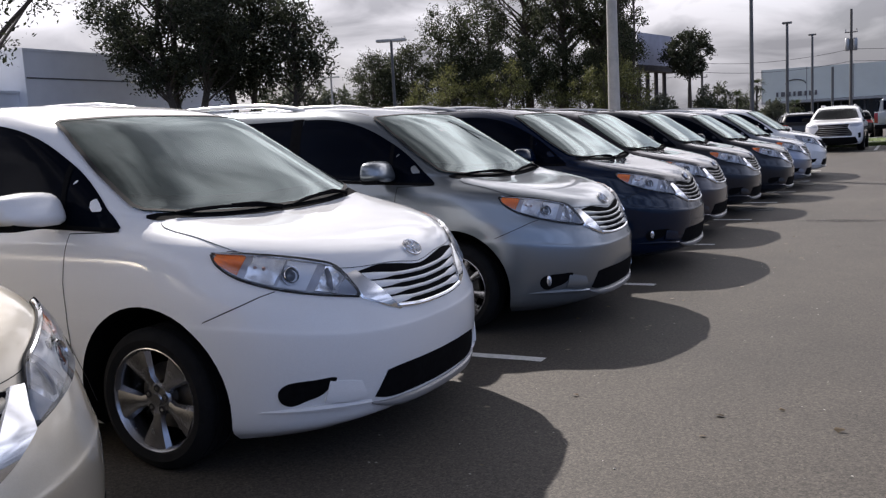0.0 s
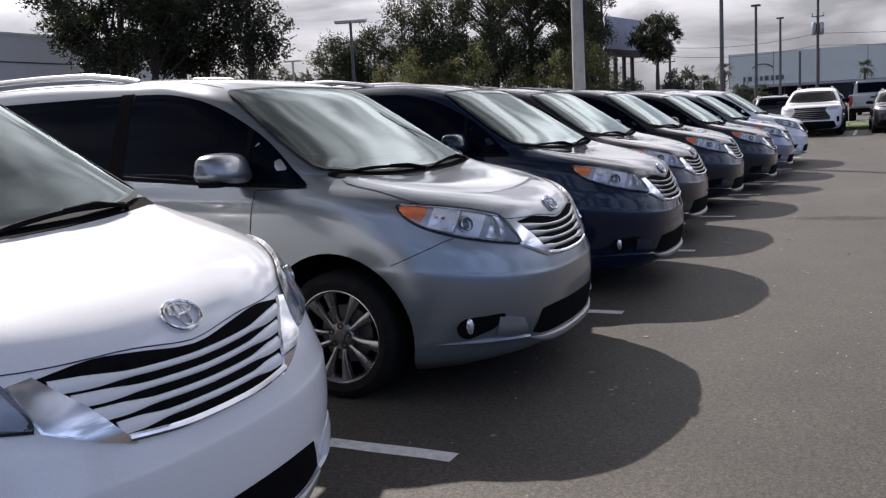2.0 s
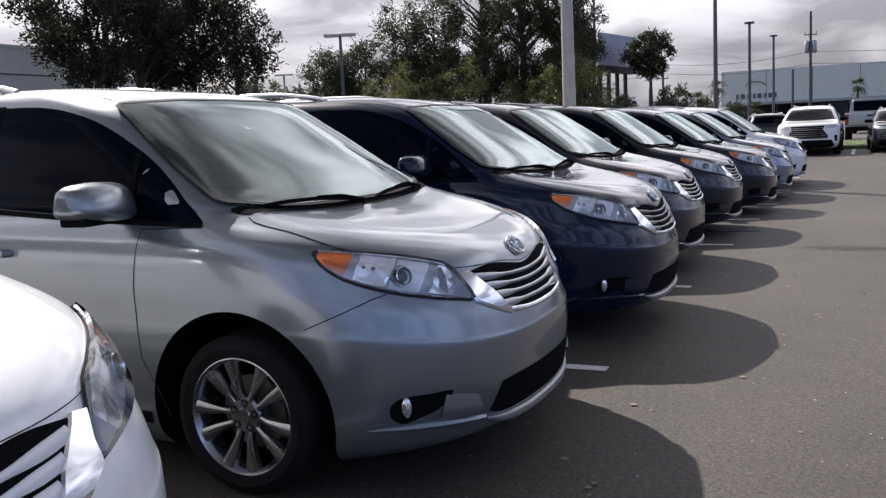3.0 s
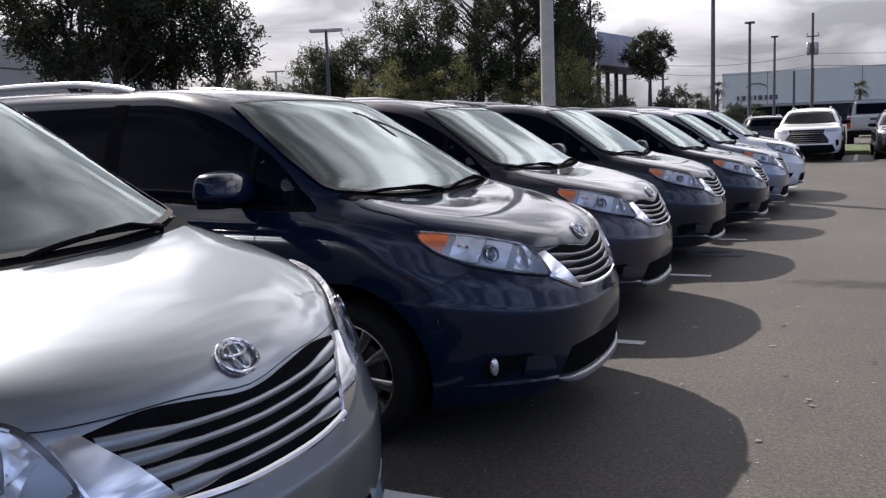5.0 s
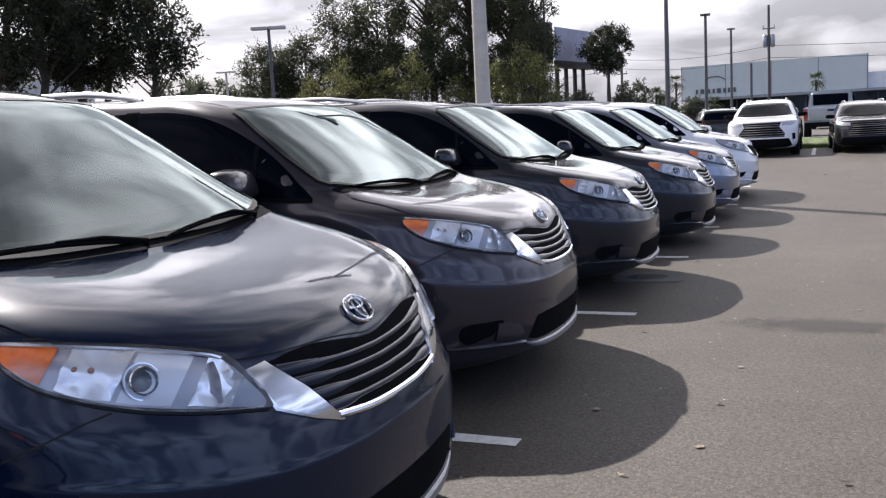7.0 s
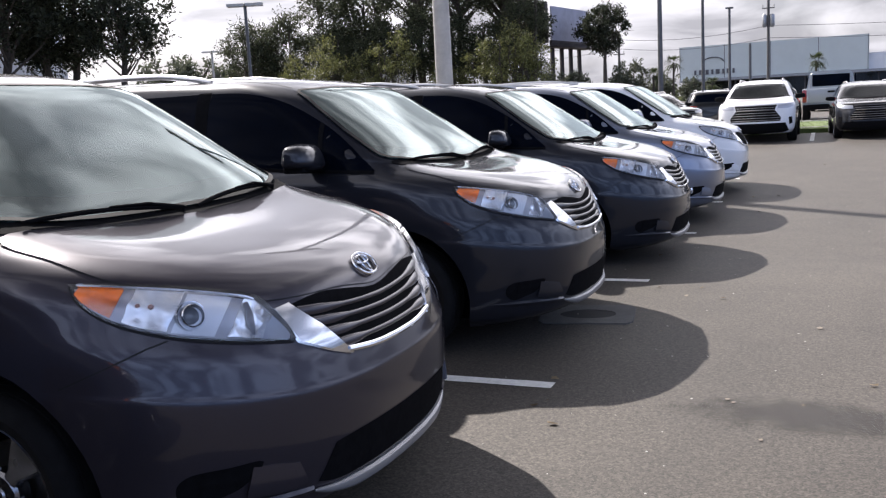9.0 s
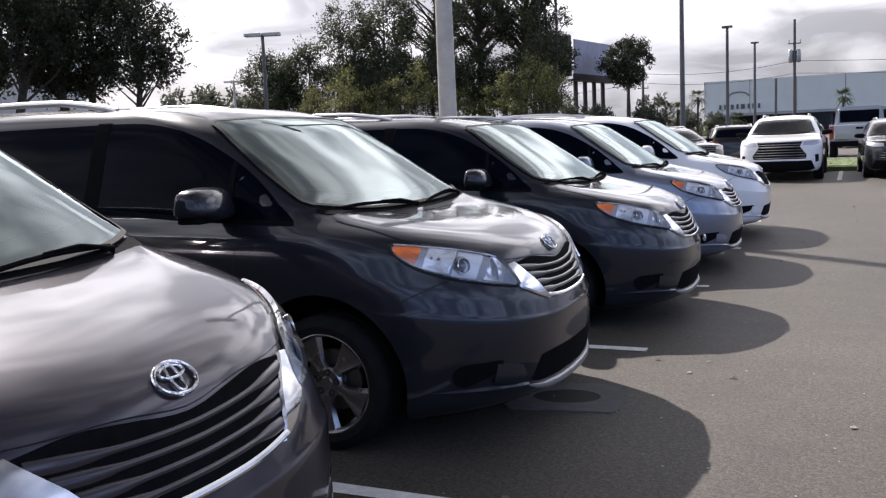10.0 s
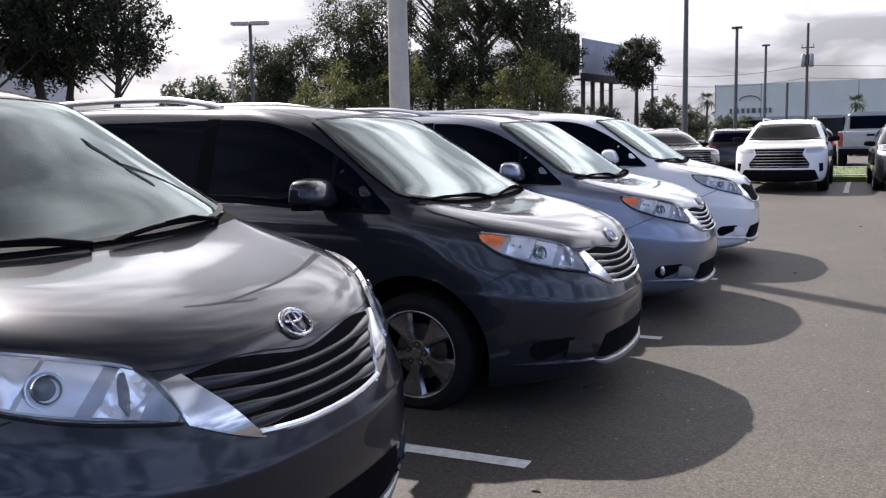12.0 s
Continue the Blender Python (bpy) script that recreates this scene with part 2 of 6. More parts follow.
ASPHALT = asphalt_material()
LINE_WHITE = material("worn_white_road_paint", (0.72, 0.72, 0.70), 0.7, vary=0.18, scale=22, bump=0.3, bump_scale=120)
CONCRETE = material("grey_concrete", (0.42, 0.41, 0.39), 0.85, vary=0.15, scale=5, bump=0.25, bump_scale=90)
POLE_CONCRETE = material("spun_concrete", (0.43, 0.415, 0.385), 0.8, vary=0.14, scale=4, bump=0.15, bump_scale=140)
GRASS = material("mown_grass", (0.15, 0.20, 0.055), 0.8, second=(0.09, 0.13, 0.035), scale=6, bump=0.8, bump_scale=60)
BLACK_PLASTIC = material("black_plastic", (0.007, 0.007, 0.008), 0.8, spec=0.03, vary=0.3, scale=30, bump=0.1, bump_scale=300)
LINER = material("dark_wheel_liner", (0.004, 0.004, 0.004), 0.9, spec=0.1)
RUBBER = material("tyre_rubber", (0.009, 0.009, 0.010), 0.85, spec=0.2, vary=0.3, scale=12, bump=0.2, bump_scale=150)
CHROME = material("chrome", (0.78, 0.78, 0.80), 0.07, 1.0)
ALLOY = material("silver_alloy", (0.36, 0.36, 0.38), 0.26, 1.0, vary=0.08, scale=14, rough_vary=0.05)
STEEL = material("brake_steel", (0.20, 0.19, 0.18), 0.5, 1.0, vary=0.2, scale=20)
GAP = material("shut_line", (0.008, 0.008, 0.009), 0.8)
WING_CHROME = material("polished_trim_chrome", (0.80, 0.81, 0.84), 0.09, 1.0, vary=0.04, scale=12)
REFLECTOR = material("headlamp_reflector", (0.86, 0.89, 0.96), 0.28, 0.25, vary=0.08, scale=12, coat=1.0)
LAMP_DARK = material("headlamp_bezel", (0.46, 0.47, 0.52), 0.28, 0.4)
BULB = material("reddish_bulb", (0.42, 0.22, 0.18), 0.25, vary=0.2, scale=80, coat=0.6)
AMBER = material("amber_lens", (0.85, 0.20, 0.02), 0.15, vary=0.12, scale=60, coat=1.0)
LAMP_BLACK = material("headlamp_shade", (0.19, 0.195, 0.22), 0.30, 0.2, vary=0.2, scale=60)
LAMP_TIP = material("headlamp_inner_tip", (0.34, 0.38, 0.46), 0.30, 0.2, vary=0.1, scale=12)
LAMP_LENS = material("projector_lens", (0.10, 0.115, 0.14), 0.03, coat=1.0, spec=0.8)
LAMP_COVER = clear("headlamp_cover", (0.97, 0.98, 1.0), 0.92, ior=1.75)
PRIVACY = material("tinted_side_glass", (0.002, 0.0035, 0.008), 0.05, coat=0.0, spec=0.02, vary=0.3, scale=2)
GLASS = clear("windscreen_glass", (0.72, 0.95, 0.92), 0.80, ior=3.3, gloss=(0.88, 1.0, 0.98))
CAR_GLASS = clear("clear_car_glass", (0.85, 0.95, 0.92), 0.7, ior=1.6)
# teal colour that carries the windscreens' bright greenish sheen
SCREEN_TEAL = material("teal_screen_sheen", (0.15, 0.27, 0.265), 0.8, vary=0.4, scale=3)
GALV = material("galvanised_steel", (0.38, 0.39, 0.40), 0.45, 0.7, vary=0.12, scale=3)
DARK_STEEL = material("bronze_painted_steel", (0.12, 0.122, 0.125), 0.5, 0.3, vary=0.15, scale=4)
LAMP_HEAD = material("pale_lamp_housing", (0.55, 0.54, 0.51), 0.5, vary=0.1, scale=6)
BARK = material("tree_bark", (0.075, 0.062, 0.05), 0.9, vary=0.35, scale=9, bump=0.6, bump_scale=30)
WOOD_POLE = material("weathered_utility_wood", (0.11, 0.105, 0.10), 0.85, vary=0.25, scale=7, bump=0.3, bump_scale=40)
OAK_LEAF = leaf_material("live_oak_leaves", (0.014, 0.018, 0.011), (0.066, 0.076, 0.044))
MID_LEAF = leaf_material("mixed_tree_leaves", (0.018, 0.023, 0.013), (0.105, 0.118, 0.062))
# distance haze is put into this paler, greyer leaf colour
HAZE_LEAF = leaf_material("haze_paled_leaves", (0.055, 0.065, 0.042), (0.16, 0.17, 0.12))
BUSH_LEAF = leaf_material("sunlit_shrub_leaves", (0.06, 0.068, 0.024), (0.23, 0.235, 0.085))
PALM_LEAF = leaf_material("palm_fronds", (0.035, 0.050, 0.022), (0.09, 0.11, 0.05))


# ---------------------------------------------------------------- mesh tools
def link_mesh(name, bm, mat, smooth=True, sharp=35):
    me = bpy.data.meshes.new(name)
    bm.normal_update()
    bm.to_mesh(me)
    bm.free()
    for m in (mat if isinstance(mat, (list, tuple)) else [mat]):
        me.materials.append(m)
    if smooth:
        me.shade_smooth()
        soft = me.attributes.get("soft")
        if soft:
            me.normals_split_custom_set_from_vertices([tuple(d.vector) for d in soft.data])
        else:
            me.set_sharp_from_angle(angle=radians(sharp))
    return new(name, me)


def part(name, bm, mat, parent, label="", smooth=True, sharp=35, m=None):
    ob = link_mesh(name, bm, mat, smooth, sharp)
    ob.parent = parent
    if m is not None:
        ob.matrix_basis = m
    return tagged(ob, label) if label else ob


def thing(name, label, category, group="", kind=""):
    e = new(name)
    e.empty_display_size = 0.2
    return tagged(e, label, category, group, kind)


def box(bm, x0, y0, z0, x1, y1, z1, bevel=0.0, segs=2):
    r = bmesh.ops.create_cube(bm, size=1.0)
    vs = r["verts"]
    for v in vs:
        v.co = Vector(((x0 + x1) / 2 + v.co.x * (x1 - x0), (y0 + y1) / 2 + v.co.y * (y1 - y0), (z0 + z1) / 2 + v.co.z * (z1 - z0)))
    if bevel:
        es = list({e for v in vs for e in v.link_edges})
        bmesh.ops.bevel(bm, geom=es, offset=bevel, segments=segs, affect='EDGES', profile=0.6)
    return bm


def boxed(*a, bevel=0.0, segs=2):
    return box(bmesh.new(), *a, bevel=bevel, segs=segs)


def tube(bm, pts, radii, sides=8, cap=True, flat=1.0):
    """A tapered tube along points."""
    pts = [Vector(p) for p in pts]
    if not hasattr(radii, "__len__"):
        radii = [radii] * len(pts)
    rings, side = [], None
    for i, p in enumerate(pts):
        d = (pts[min(i + 1, len(pts) - 1)] - pts[max(i - 1, 0)]).normalized()
        if side is None:
            side = d.cross(Vector((0, 0, 1)) if abs(d.z) < 0.95 else Vector((1, 0, 0))).normalized()
        side = (side - d * side.dot(d)).normalized()
        up = side.cross(d)
        rings.append([bm.verts.new(p + radii[i] * (math.cos(a) * side + flat * math.sin(a) * up)) for a in (2 * math.pi * k / sides for k in range(sides))])
    for a, b in zip(rings, rings[1:]):
        for k in range(sides):
            bm.faces.new((a[k], a[(k + 1) % sides], b[(k + 1) % sides], b[k]))
    if cap:
        bm.faces.new(rings[0][::-1])
        bm.faces.new(rings[-1])
    return bm


def lathe(bm, profile, segs=40, close=False):
    """Turns (radius, y) pairs round the y axis."""
    rings = []
    for k in range(segs):
        a = 2 * math.pi * k / segs
        rings.append([bm.verts.new((r * math.cos(a), y, r * math.sin(a))) for r, y in profile])
    m = len(profile)
    for k in range(segs):
        a, b = rings[k], rings[(k + 1) % segs]
        for i in range(m if close else m - 1):
            bm.faces.new((a[i], a[(i + 1) % m], b[(i + 1) % m], b[i]))
    return bm


def spline(points, steps=8, closed=False):
    """Catmull-Rom through points."""
    p = [Vector(q) for q in points]
    n, out = len(p), []
    for i in range(n if closed else n - 1):
        a, b, c, d = (p[(i - 1) % n], p[i], p[(i + 1) % n], p[(i + 2) % n]) if closed else (p[max(i - 1, 0)], p[i], p[i + 1], p[min(i + 2, n - 1)])
        for s in range(steps):
            t = s / steps
            out.append(0.5 * ((2 * b) + (c - a) * t + (2 * a - 5 * b + 4 * c - d) * t * t + (3 * b - a - 3 * c + d) * t ** 3))
    return out if closed else out + [p[-1]]


# ---------------------------------------------------------------- the minivan: one smooth body shell
# levels from the sill to the roof: front centre x, z, depth of the front bow and its squareness, half width and height of the side, rear x, z
LEVELS = np.array([
    (-0.130, 0.170, 0.78, 2.5, 0.915, 0.158, -4.98, 0.28),
    (-0.050, 0.215, 0.82, 2.65, 0.968, 0.225, -5.04, 0.36),
    (-0.018, 0.320, 0.84, 2.72, 0.985, 0.370, -5.07, 0.45),
    (0.000, 0.470, 0.86, 2.72, 0.995, 0.560, -5.085, 0.58),
    (-0.003, 0.572, 0.88, 2.70, 1.000, 0.672, -5.08, 0.68),
    (-0.010, 0.594, 0.885, 2.67, 0.999, 0.702, -5.08, 0.72),
    (-0.040, 0.680, 0.90, 2.62, 1.000, 0.800, -5.06, 0.83),
    (-0.082, 0.770, 0.92, 2.55, 0.996, 0.890, -5.04, 0.93),
    (-0.110, 0.845, 0.94, 2.5, 0.988, 0.965, -5.02, 1.02),
    (-0.150, 0.905, 0.95, 2.42, 0.975, 1.020, -5.00, 1.09),
    (-0.285, 0.975, 0.92, 2.45, 0.955, 1.065, -4.98, 1.15),
    (-0.510, 1.030, 0.82, 2.6, 0.940, 1.105, -4.96, 1.22),
    (-0.740, 1.068, 0.66, 2.9, 0.930, 1.150, -4.94, 1.29),
    (-0.850, 1.090, 0.58, 3.2, 0.920, 1.190, -4.92, 1.34),
    (-1.110, 1.275, 0.54, 3.3, 0.875, 1.320, -4.88, 1.44),
    (-1.370, 1.450, 0.50, 3.3, 0.830, 1.470, -4.82, 1.53),
    (-1.640, 1.610, 0.46, 3.6, 0.780, 1.595, -4.74, 1.61),
    (-1.930, 1.685, 0.46, 3.6, 0.690, 1.675, -4.60, 1.67),
    (-2.320, 1.720, 0.40, 3.2, 0.480, 1.715, -4.30, 1.70),
    (-2.750, 1.732, 0.20, 2.2, 0.020, 1.730, -3.80, 1.72),
])


def smooth_rows(table, steps):
    """Cubic rows between the table's rows, without overshoot."""
    t, out = np.asarray(table, float), []
    d = np.diff(t, axis=0)
    s = np.zeros_like(t)
    both = d[:-1] * d[1:] > 0
    s[1:-1] = np.where(both, 2 * d[:-1] * d[1:] / np.where(both, d[:-1] + d[1:], 1), 0)
    s[0], s[-1] = d[0], d[-1]
    for i in range(len(t) - 1):
        for k in range(steps):
            u = k / steps
            out.append((1 + 2 * u) * (1 - u) ** 2 * t[i] + u * (1 - u) ** 2 * s[i] + u * u * (3 - 2 * u) * t[i + 1] + u * u * (u - 1) * s[i + 1])
    return np.array(out + [t[-1]])


def shell(levels, bow=0.10, steps=4, nf=26, ns=24, nr=9):
    """A closed car shell whose contours run from the front centre round the side to the rear centre."""
    bm, rings = bmesh.new(), []
    for xf, zf, lf, n, w, zs, xr, zr in smooth_rows(levels, steps):
        pts = []
        for k in range(nf):
            a = (math.pi / 2) * k / (nf - 1)
            y = w * math.sin(a) ** (2 / n) if k else 0.0
            x = xf - lf * (1 - max(math.cos(a), 0.0) ** (2 / n)) - bow * 0.25 * (y / max(w, 0.01)) ** 2 * min(w, 1)
            pts.append((x, y, zf + (zs - zf) * (0.5 - 0.5 * math.cos(2 * a) if zs - zf > 0.03 else math.sin(a) ** 2)))
        x0, lr = pts[-1][0], min(0.35, 0.5 * w + 0.03)
        for k in range(1, ns + 1):
            u = k / (ns + 1)
            x = x0 + (xr + lr - x0) * u
            pts.append((x, w * (1 - 0.018 * u ** 2 - 0.04 * max(0, u - 0.7) ** 2), zs + 0.02 * math.sin(math.pi * u)))
        wr = w * (1 - 0.018 - 0.0036)
        for k in range(nr):
            a = (math.pi / 2) * k / (nr - 1)
            y = wr * max(math.cos(a), 0.0) ** (2 / 4.0) if k < nr - 1 else 0.0
            pts.append((xr + lr * (1 - math.sin(a) ** (2 / 4.0)) if k else xr + lr, y, zs + (zr - zs) * math.sin(a) ** 2))
        half = [bm.verts.new(p) for p in pts]
        other = [bm.verts.new((p[0], -p[1], p[2])) for p in pts[1:-1]]
        rings.append(half + other[::-1])
    m = len(rings[0])
    for a, b in zip(rings, rings[1:]):
        for k in range(m):
            bm.faces.new((a[k], a[(k + 1) % m], b[(k + 1) % m], b[k]))
    bm.faces.new(rings[0][::-1]).material_index = 1
    bm.faces.new(rings[-1])
    return bm


from mathutils.bvhtree import BVHTree
from mathutils.interpolate import poly_3d_calc
from mathutils.geometry import delaunay_2d_cdt


class Skin:
    """A shell that can be asked for smooth places and normals."""

    def __init__(self, bm):
        bm.normal_update()
        bm.verts.index_update()
        self.bvh = BVHTree.FromBMesh(bm)
        self.co = [v.co.copy() for v in bm.verts]
        self.no = [v.normal.copy() for v in bm.verts]
        self.faces = [[v.index for v in f.verts] for f in bm.faces]


def on_shell(tree, p, way):
    """The place where a line through p meets the shell from outside, and its normal."""
    way = Vector(way).normalized()
    hit, nor, face, _ = tree.bvh.ray_cast(Vector(p) - way * 3.0, way)
    if hit is None:
        hit, nor, face, _ = tree.bvh.find_nearest(Vector(p))
    corners = tree.faces[face]
    weights = poly_3d_calc([tree.co[i] for i in corners], hit)
    return hit, sum((tree.no[i] * w for i, w in zip(corners, weights)), Vector()).normalized()


def basis(way):
    way = Vector(way).normalized()
    u = way.cross(Vector((0, 0, 1)) if abs(way.z) < 0.9 else Vector((0, 1, 0))).normalized()
    return way, u, u.cross(way)


def patch(tree, outline, way, lift=0.003, skirt=0.012, grid=0.035, dome=0.0):
    """A panel with a thick rim laid on the shell inside an outline, which is cast along way."""
    way, u, v = basis(way)
    flat = [Vector((Vector(p).dot(u), Vector(p).dot(v))) for p in outline]
    d0 = sum((Vector(p).dot(way) for p in outline)) / len(outline)
    edge = []
    for a, b in zip(flat, flat[1:] + flat[:1]):
        k = max(1, int((b - a).length / grid))
        edge += [a + (b - a) * i / k for i in range(k)]
    n = len(edge)
    x0, x1 = min(p.x for p in edge), max(p.x for p in edge)
    y0, y1 = min(p.y for p in edge), max(p.y for p in edge)

    def inside(q):
        c = False
        for a, b in zip(edge, edge[1:] + edge[:1]):
            if (a.y > q.y) != (b.y > q.y) and q.x < (b.x - a.x) * (q.y - a.y) / (b.y - a.y) + a.x:
                c = not c
        return c

    pts = list(edge)
    for i in range(1, int((x1 - x0) / grid) + 1):
        for j in range(1, int((y1 - y0) / grid) + 1):
            q = Vector((x0 + i * grid, y0 + j * grid))
            if inside(q) and min((q - e).length for e in edge) > grid * 0.45:
                pts.append(q)
    vs, _, fs, *_ = delaunay_2d_cdt(pts, [(i, (i + 1) % n) for i in range(n)], [], 1, 1e-6)
    bm, top, low = bmesh.new(), [], {}
    soft = bm.verts.layers.float_vector.new("soft") if not dome else None
    for i, q in enumerate(vs):
        hit, nor = on_shell(tree, u * q.x + v * q.y + way * d0, way)
        rim = min((q - e).length for e in edge) if dome else 0
        top.append(bm.verts.new(hit + nor * (lift + dome * min(1.0, rim / 0.05))))
        if soft:
            top[-1][soft] = nor
        if i < n:
            low[i] = bm.verts.new(hit - nor * skirt)
            if soft:
                low[i][soft] = nor
    for f in fs:
        if len(set(f)) == 3:
            bm.faces.new([top[i] for i in f])
    for i in range(n):
        j = (i + 1) % n
        bm.faces.new((top[i], low[i], low[j], top[j]))
    bmesh.ops.recalc_face_normals(bm, faces=bm.faces[:])
    bm.normal_update()
    outer = set(top)
    if sum(f.normal.dot(way) * f.calc_area() for f in bm.faces if all(v in outer for v in f.verts)) > 0:
        bmesh.ops.reverse_faces(bm, faces=bm.faces[:])
    return bm


def ribbon(tree, line, way, width=0.006, lift=0.0015):
    """A narrow strip on the shell along a line."""
    pts, bm, prev = [], bmesh.new(), None
    line = [Vector(p) for p in line]
    for a, b in zip(line, line[1:]):
        k = max(1, int((b - a).length / 0.03))
        pts += [a + (b - a) * i / k for i in range(k)]
    pts.append(line[-1])
    laid = [on_shell(tree, p, way) for p in pts]
    for i, (p, nor) in enumerate(laid):
        d = (laid[min(i + 1, len(laid) - 1)][0] - laid[max(i - 1, 0)][0])
        s = d.cross(nor).normalized() * width / 2
        a, b = bm.verts.new(p + s + nor * lift), bm.verts.new(p - s + nor * lift)
        if prev:
            bm.faces.new((prev[0], a, b, prev[1]))
        prev = (a, b)
    return bm


def flip_y(bm):
    for v in bm.verts:
        v.co.y = -v.co.y
    soft = bm.verts.layers.float_vector.get("soft")
    if soft:
        for v in bm.verts:
            v[soft] = Vector((v[soft].x, -v[soft].y, v[soft].z))
    bmesh.ops.reverse_faces(bm, faces=bm.faces[:])
    return bm


def both_sides(name, make, mat, parent, label=""):
    """The same part on the near and the off side."""
    a = part(name, make(), mat, parent, label)
    b = part(name, flip_y(make()), mat, parent, label)
    return a, b


def cut_arches(ob, centres, radius, inner, outer, z):
    """Cuts the wheel openings out of a body shell and keeps dark liners inside."""
    bm = bmesh.new()
    for x in centres:
        for s in (-1, 1):
            prof = [(0.0, s * inner), (radius, s * inner), (radius, s * outer), (0.0, s * outer)]
            piece = bmesh.new()
            lathe(piece, prof, 44)
            bmesh.ops.remove_doubles(piece, verts=piece.verts[:], dist=1e-4)
            bmesh.ops.translate(piece, verts=piece.verts[:], vec=(x, 0, z))
            bmesh.ops.recalc_face_normals(piece, faces=piece.faces[:])
            tmp = bpy.data.meshes.new("cut")
            piece.to_mesh(tmp)
            piece.free()
            bm.from_mesh(tmp)
            bpy.data.meshes.remove(tmp)
    for f in bm.faces:
        f.material_index = 1
    cutter_mesh = bpy.data.meshes.new("cutter")
    bm.to_mesh(cutter_mesh)
    bm.free()
    for m in ob.data.materials:
        cutter_mesh.materials.append(m)
    cutter = new("cutter", cutter_mesh)
    mod = ob.modifiers.new("arches", 'BOOLEAN')
    mod.operation, mod.solver, mod.object = 'DIFFERENCE', 'EXACT', cutter
    deps = bpy.context.evaluated_depsgraph_get()
    me = bpy.data.meshes.new_from_object(ob.evaluated_get(deps))
    ob.modifiers.clear()
    ob.data = me
    bpy.data.objects.remove(cutter)
    bpy.data.meshes.remove(cutter_mesh)
    me.shade_smooth()
    me.set_sharp_from_angle(angle=radians(32))


TYRE_R, RIM_R = 0.328, 0.238


def tyre_bm():
    bm = bmesh.new()
    r0, r1 = RIM_R - 0.004, TYRE_R
    prof = [(r0, -0.100), (r0 + 0.012, -0.112), (r0 + 0.045, -0.120), (r1 - 0.045, -0.117), (r1 - 0.018, -0.106), (r1 - 0.004, -0.088)]
    for g in (-0.055, 0.0, 0.055):
        prof += [(r1, g - 0.022), (r1, g - 0.006), (r1 - 0.008, g - 0.004), (r1 - 0.008, g + 0.004), (r1, g + 0.006), (r1, g + 0.022)]
    prof += [(r1 - 0.004, 0.088), (r1 - 0.018, 0.106), (r1 - 0.045, 0.117), (r0 + 0.045, 0.120), (r0 + 0.012, 0.112), (r0, 0.100)]
    return lathe(bm, prof, 48)


def rim_bm(spokes, twin):
    """An alloy rim facing -y: barrel, lip, hub and tapered spokes."""
    bm = bmesh.new()
    lathe(bm, [(RIM_R - 0.030, 0.09), (RIM_R - 0.024, -0.06), (RIM_R - 0.012, -0.092), (RIM_R + 0.004, -0.102), (RIM_R + 0.004, -0.109), (RIM_R - 0.001, -0.111), (RIM_R - 0.007, -0.104), (RIM_R - 0.016, -0.085)], 56)
    lathe(bm, [(0.0, -0.093), (0.028, -0.093), (0.032, -0.086), (0.066, -0.084), (0.076, -0.072), (0.078, -0.03)], 32)
    for i in range(spokes):
        a = 2 * math.pi * i / spokes + 0.3
        offs = ((-0.020, -0.064), (0.020, 0.064)) if twin else ((0.0, 0.0),)
        for o_in, o_out in offs:
            w_in, w_out = (0.0165, 0.040) if twin else (0.036, 0.092)
            prof = [(0.045, -0.074, w_in), (0.10, -0.083, w_in * (1.0 if twin else 0.86)), (0.16, -0.090, (w_in + w_out) / 2 * (1.0 if twin else 0.95)), (RIM_R - 0.016, -0.096, w_out)]
            prev = None
            for r, y, w in prof:
                off = o_in + (o_out - o_in) * ((r - 0.045) / (RIM_R - 0.06)) ** 1.35
                ring = []
                for tx, ty in ((-1.0, 0.020), (-0.75, 0.0), (-0.35, -0.005), (0.35, -0.005), (0.75, 0.0), (1.0, 0.020)):
                    px, pz = off + tx * w, r
                    ring.append(bm.verts.new((px * math.cos(a) - pz * math.sin(a), y + ty, px * math.sin(a) + pz * math.cos(a))))
                if prev:
                    for k in range(5):
                        bm.faces.new((prev[k], prev[k + 1], ring[k + 1], ring[k]))
                    bm.faces.new((prev[5], prev[0], ring[0], ring[5]))
                else:
                    bm.faces.new(ring)
                prev = ring
            bm.faces.new(prev[::-1])
    for i in range(5):
        a = 2 * math.pi * i / 5
        nut = bmesh.ops.create_cone(bm, cap_ends=True, segments=6, radius1=0.011, radius2=0.009, depth=0.012, matrix=pose(0.052 * math.cos(a), -0.083, 0.052 * math.sin(a), 90))
    bmesh.ops.recalc_face_normals(bm, faces=bm.faces[:])
    return bm


def lug_well():
    """A dark socket round one wheel nut."""
    bm = bmesh.new()
    bmesh.ops.create_cone(bm, cap_ends=True, segments=14, radius1=0.0175, radius2=0.0175, depth=0.004, matrix=pose(0.052, -0.0855, 0, 90))
    return bm


def wheel(parent, x, side, kind, sockets=False):
    """One wheel of a van with its tyre, rim and brake disc."""
    hub = new("wheel")
    hub.parent = parent
    hub.matrix_basis = pose(x, side * 0.862, TYRE_R, 0, 17 * (x < -2) - 11, 0 if side < 0 else 180)
    for name, key, mat in (("tyre", "tyre", RUBBER), ("rim", kind, ALLOY), ("brake_disc", "disc", STEEL)):
        ob = new(name, WHEEL_MESH[key])
        ob.parent = hub
    for k in range(5 if sockets else 0):
        ob = new("lug_socket", WHEEL_MESH["well"])
        ob.parent, ob.matrix_basis = hub, pose(0, 0, 0, 0, 72 * k, 0)
    return hub


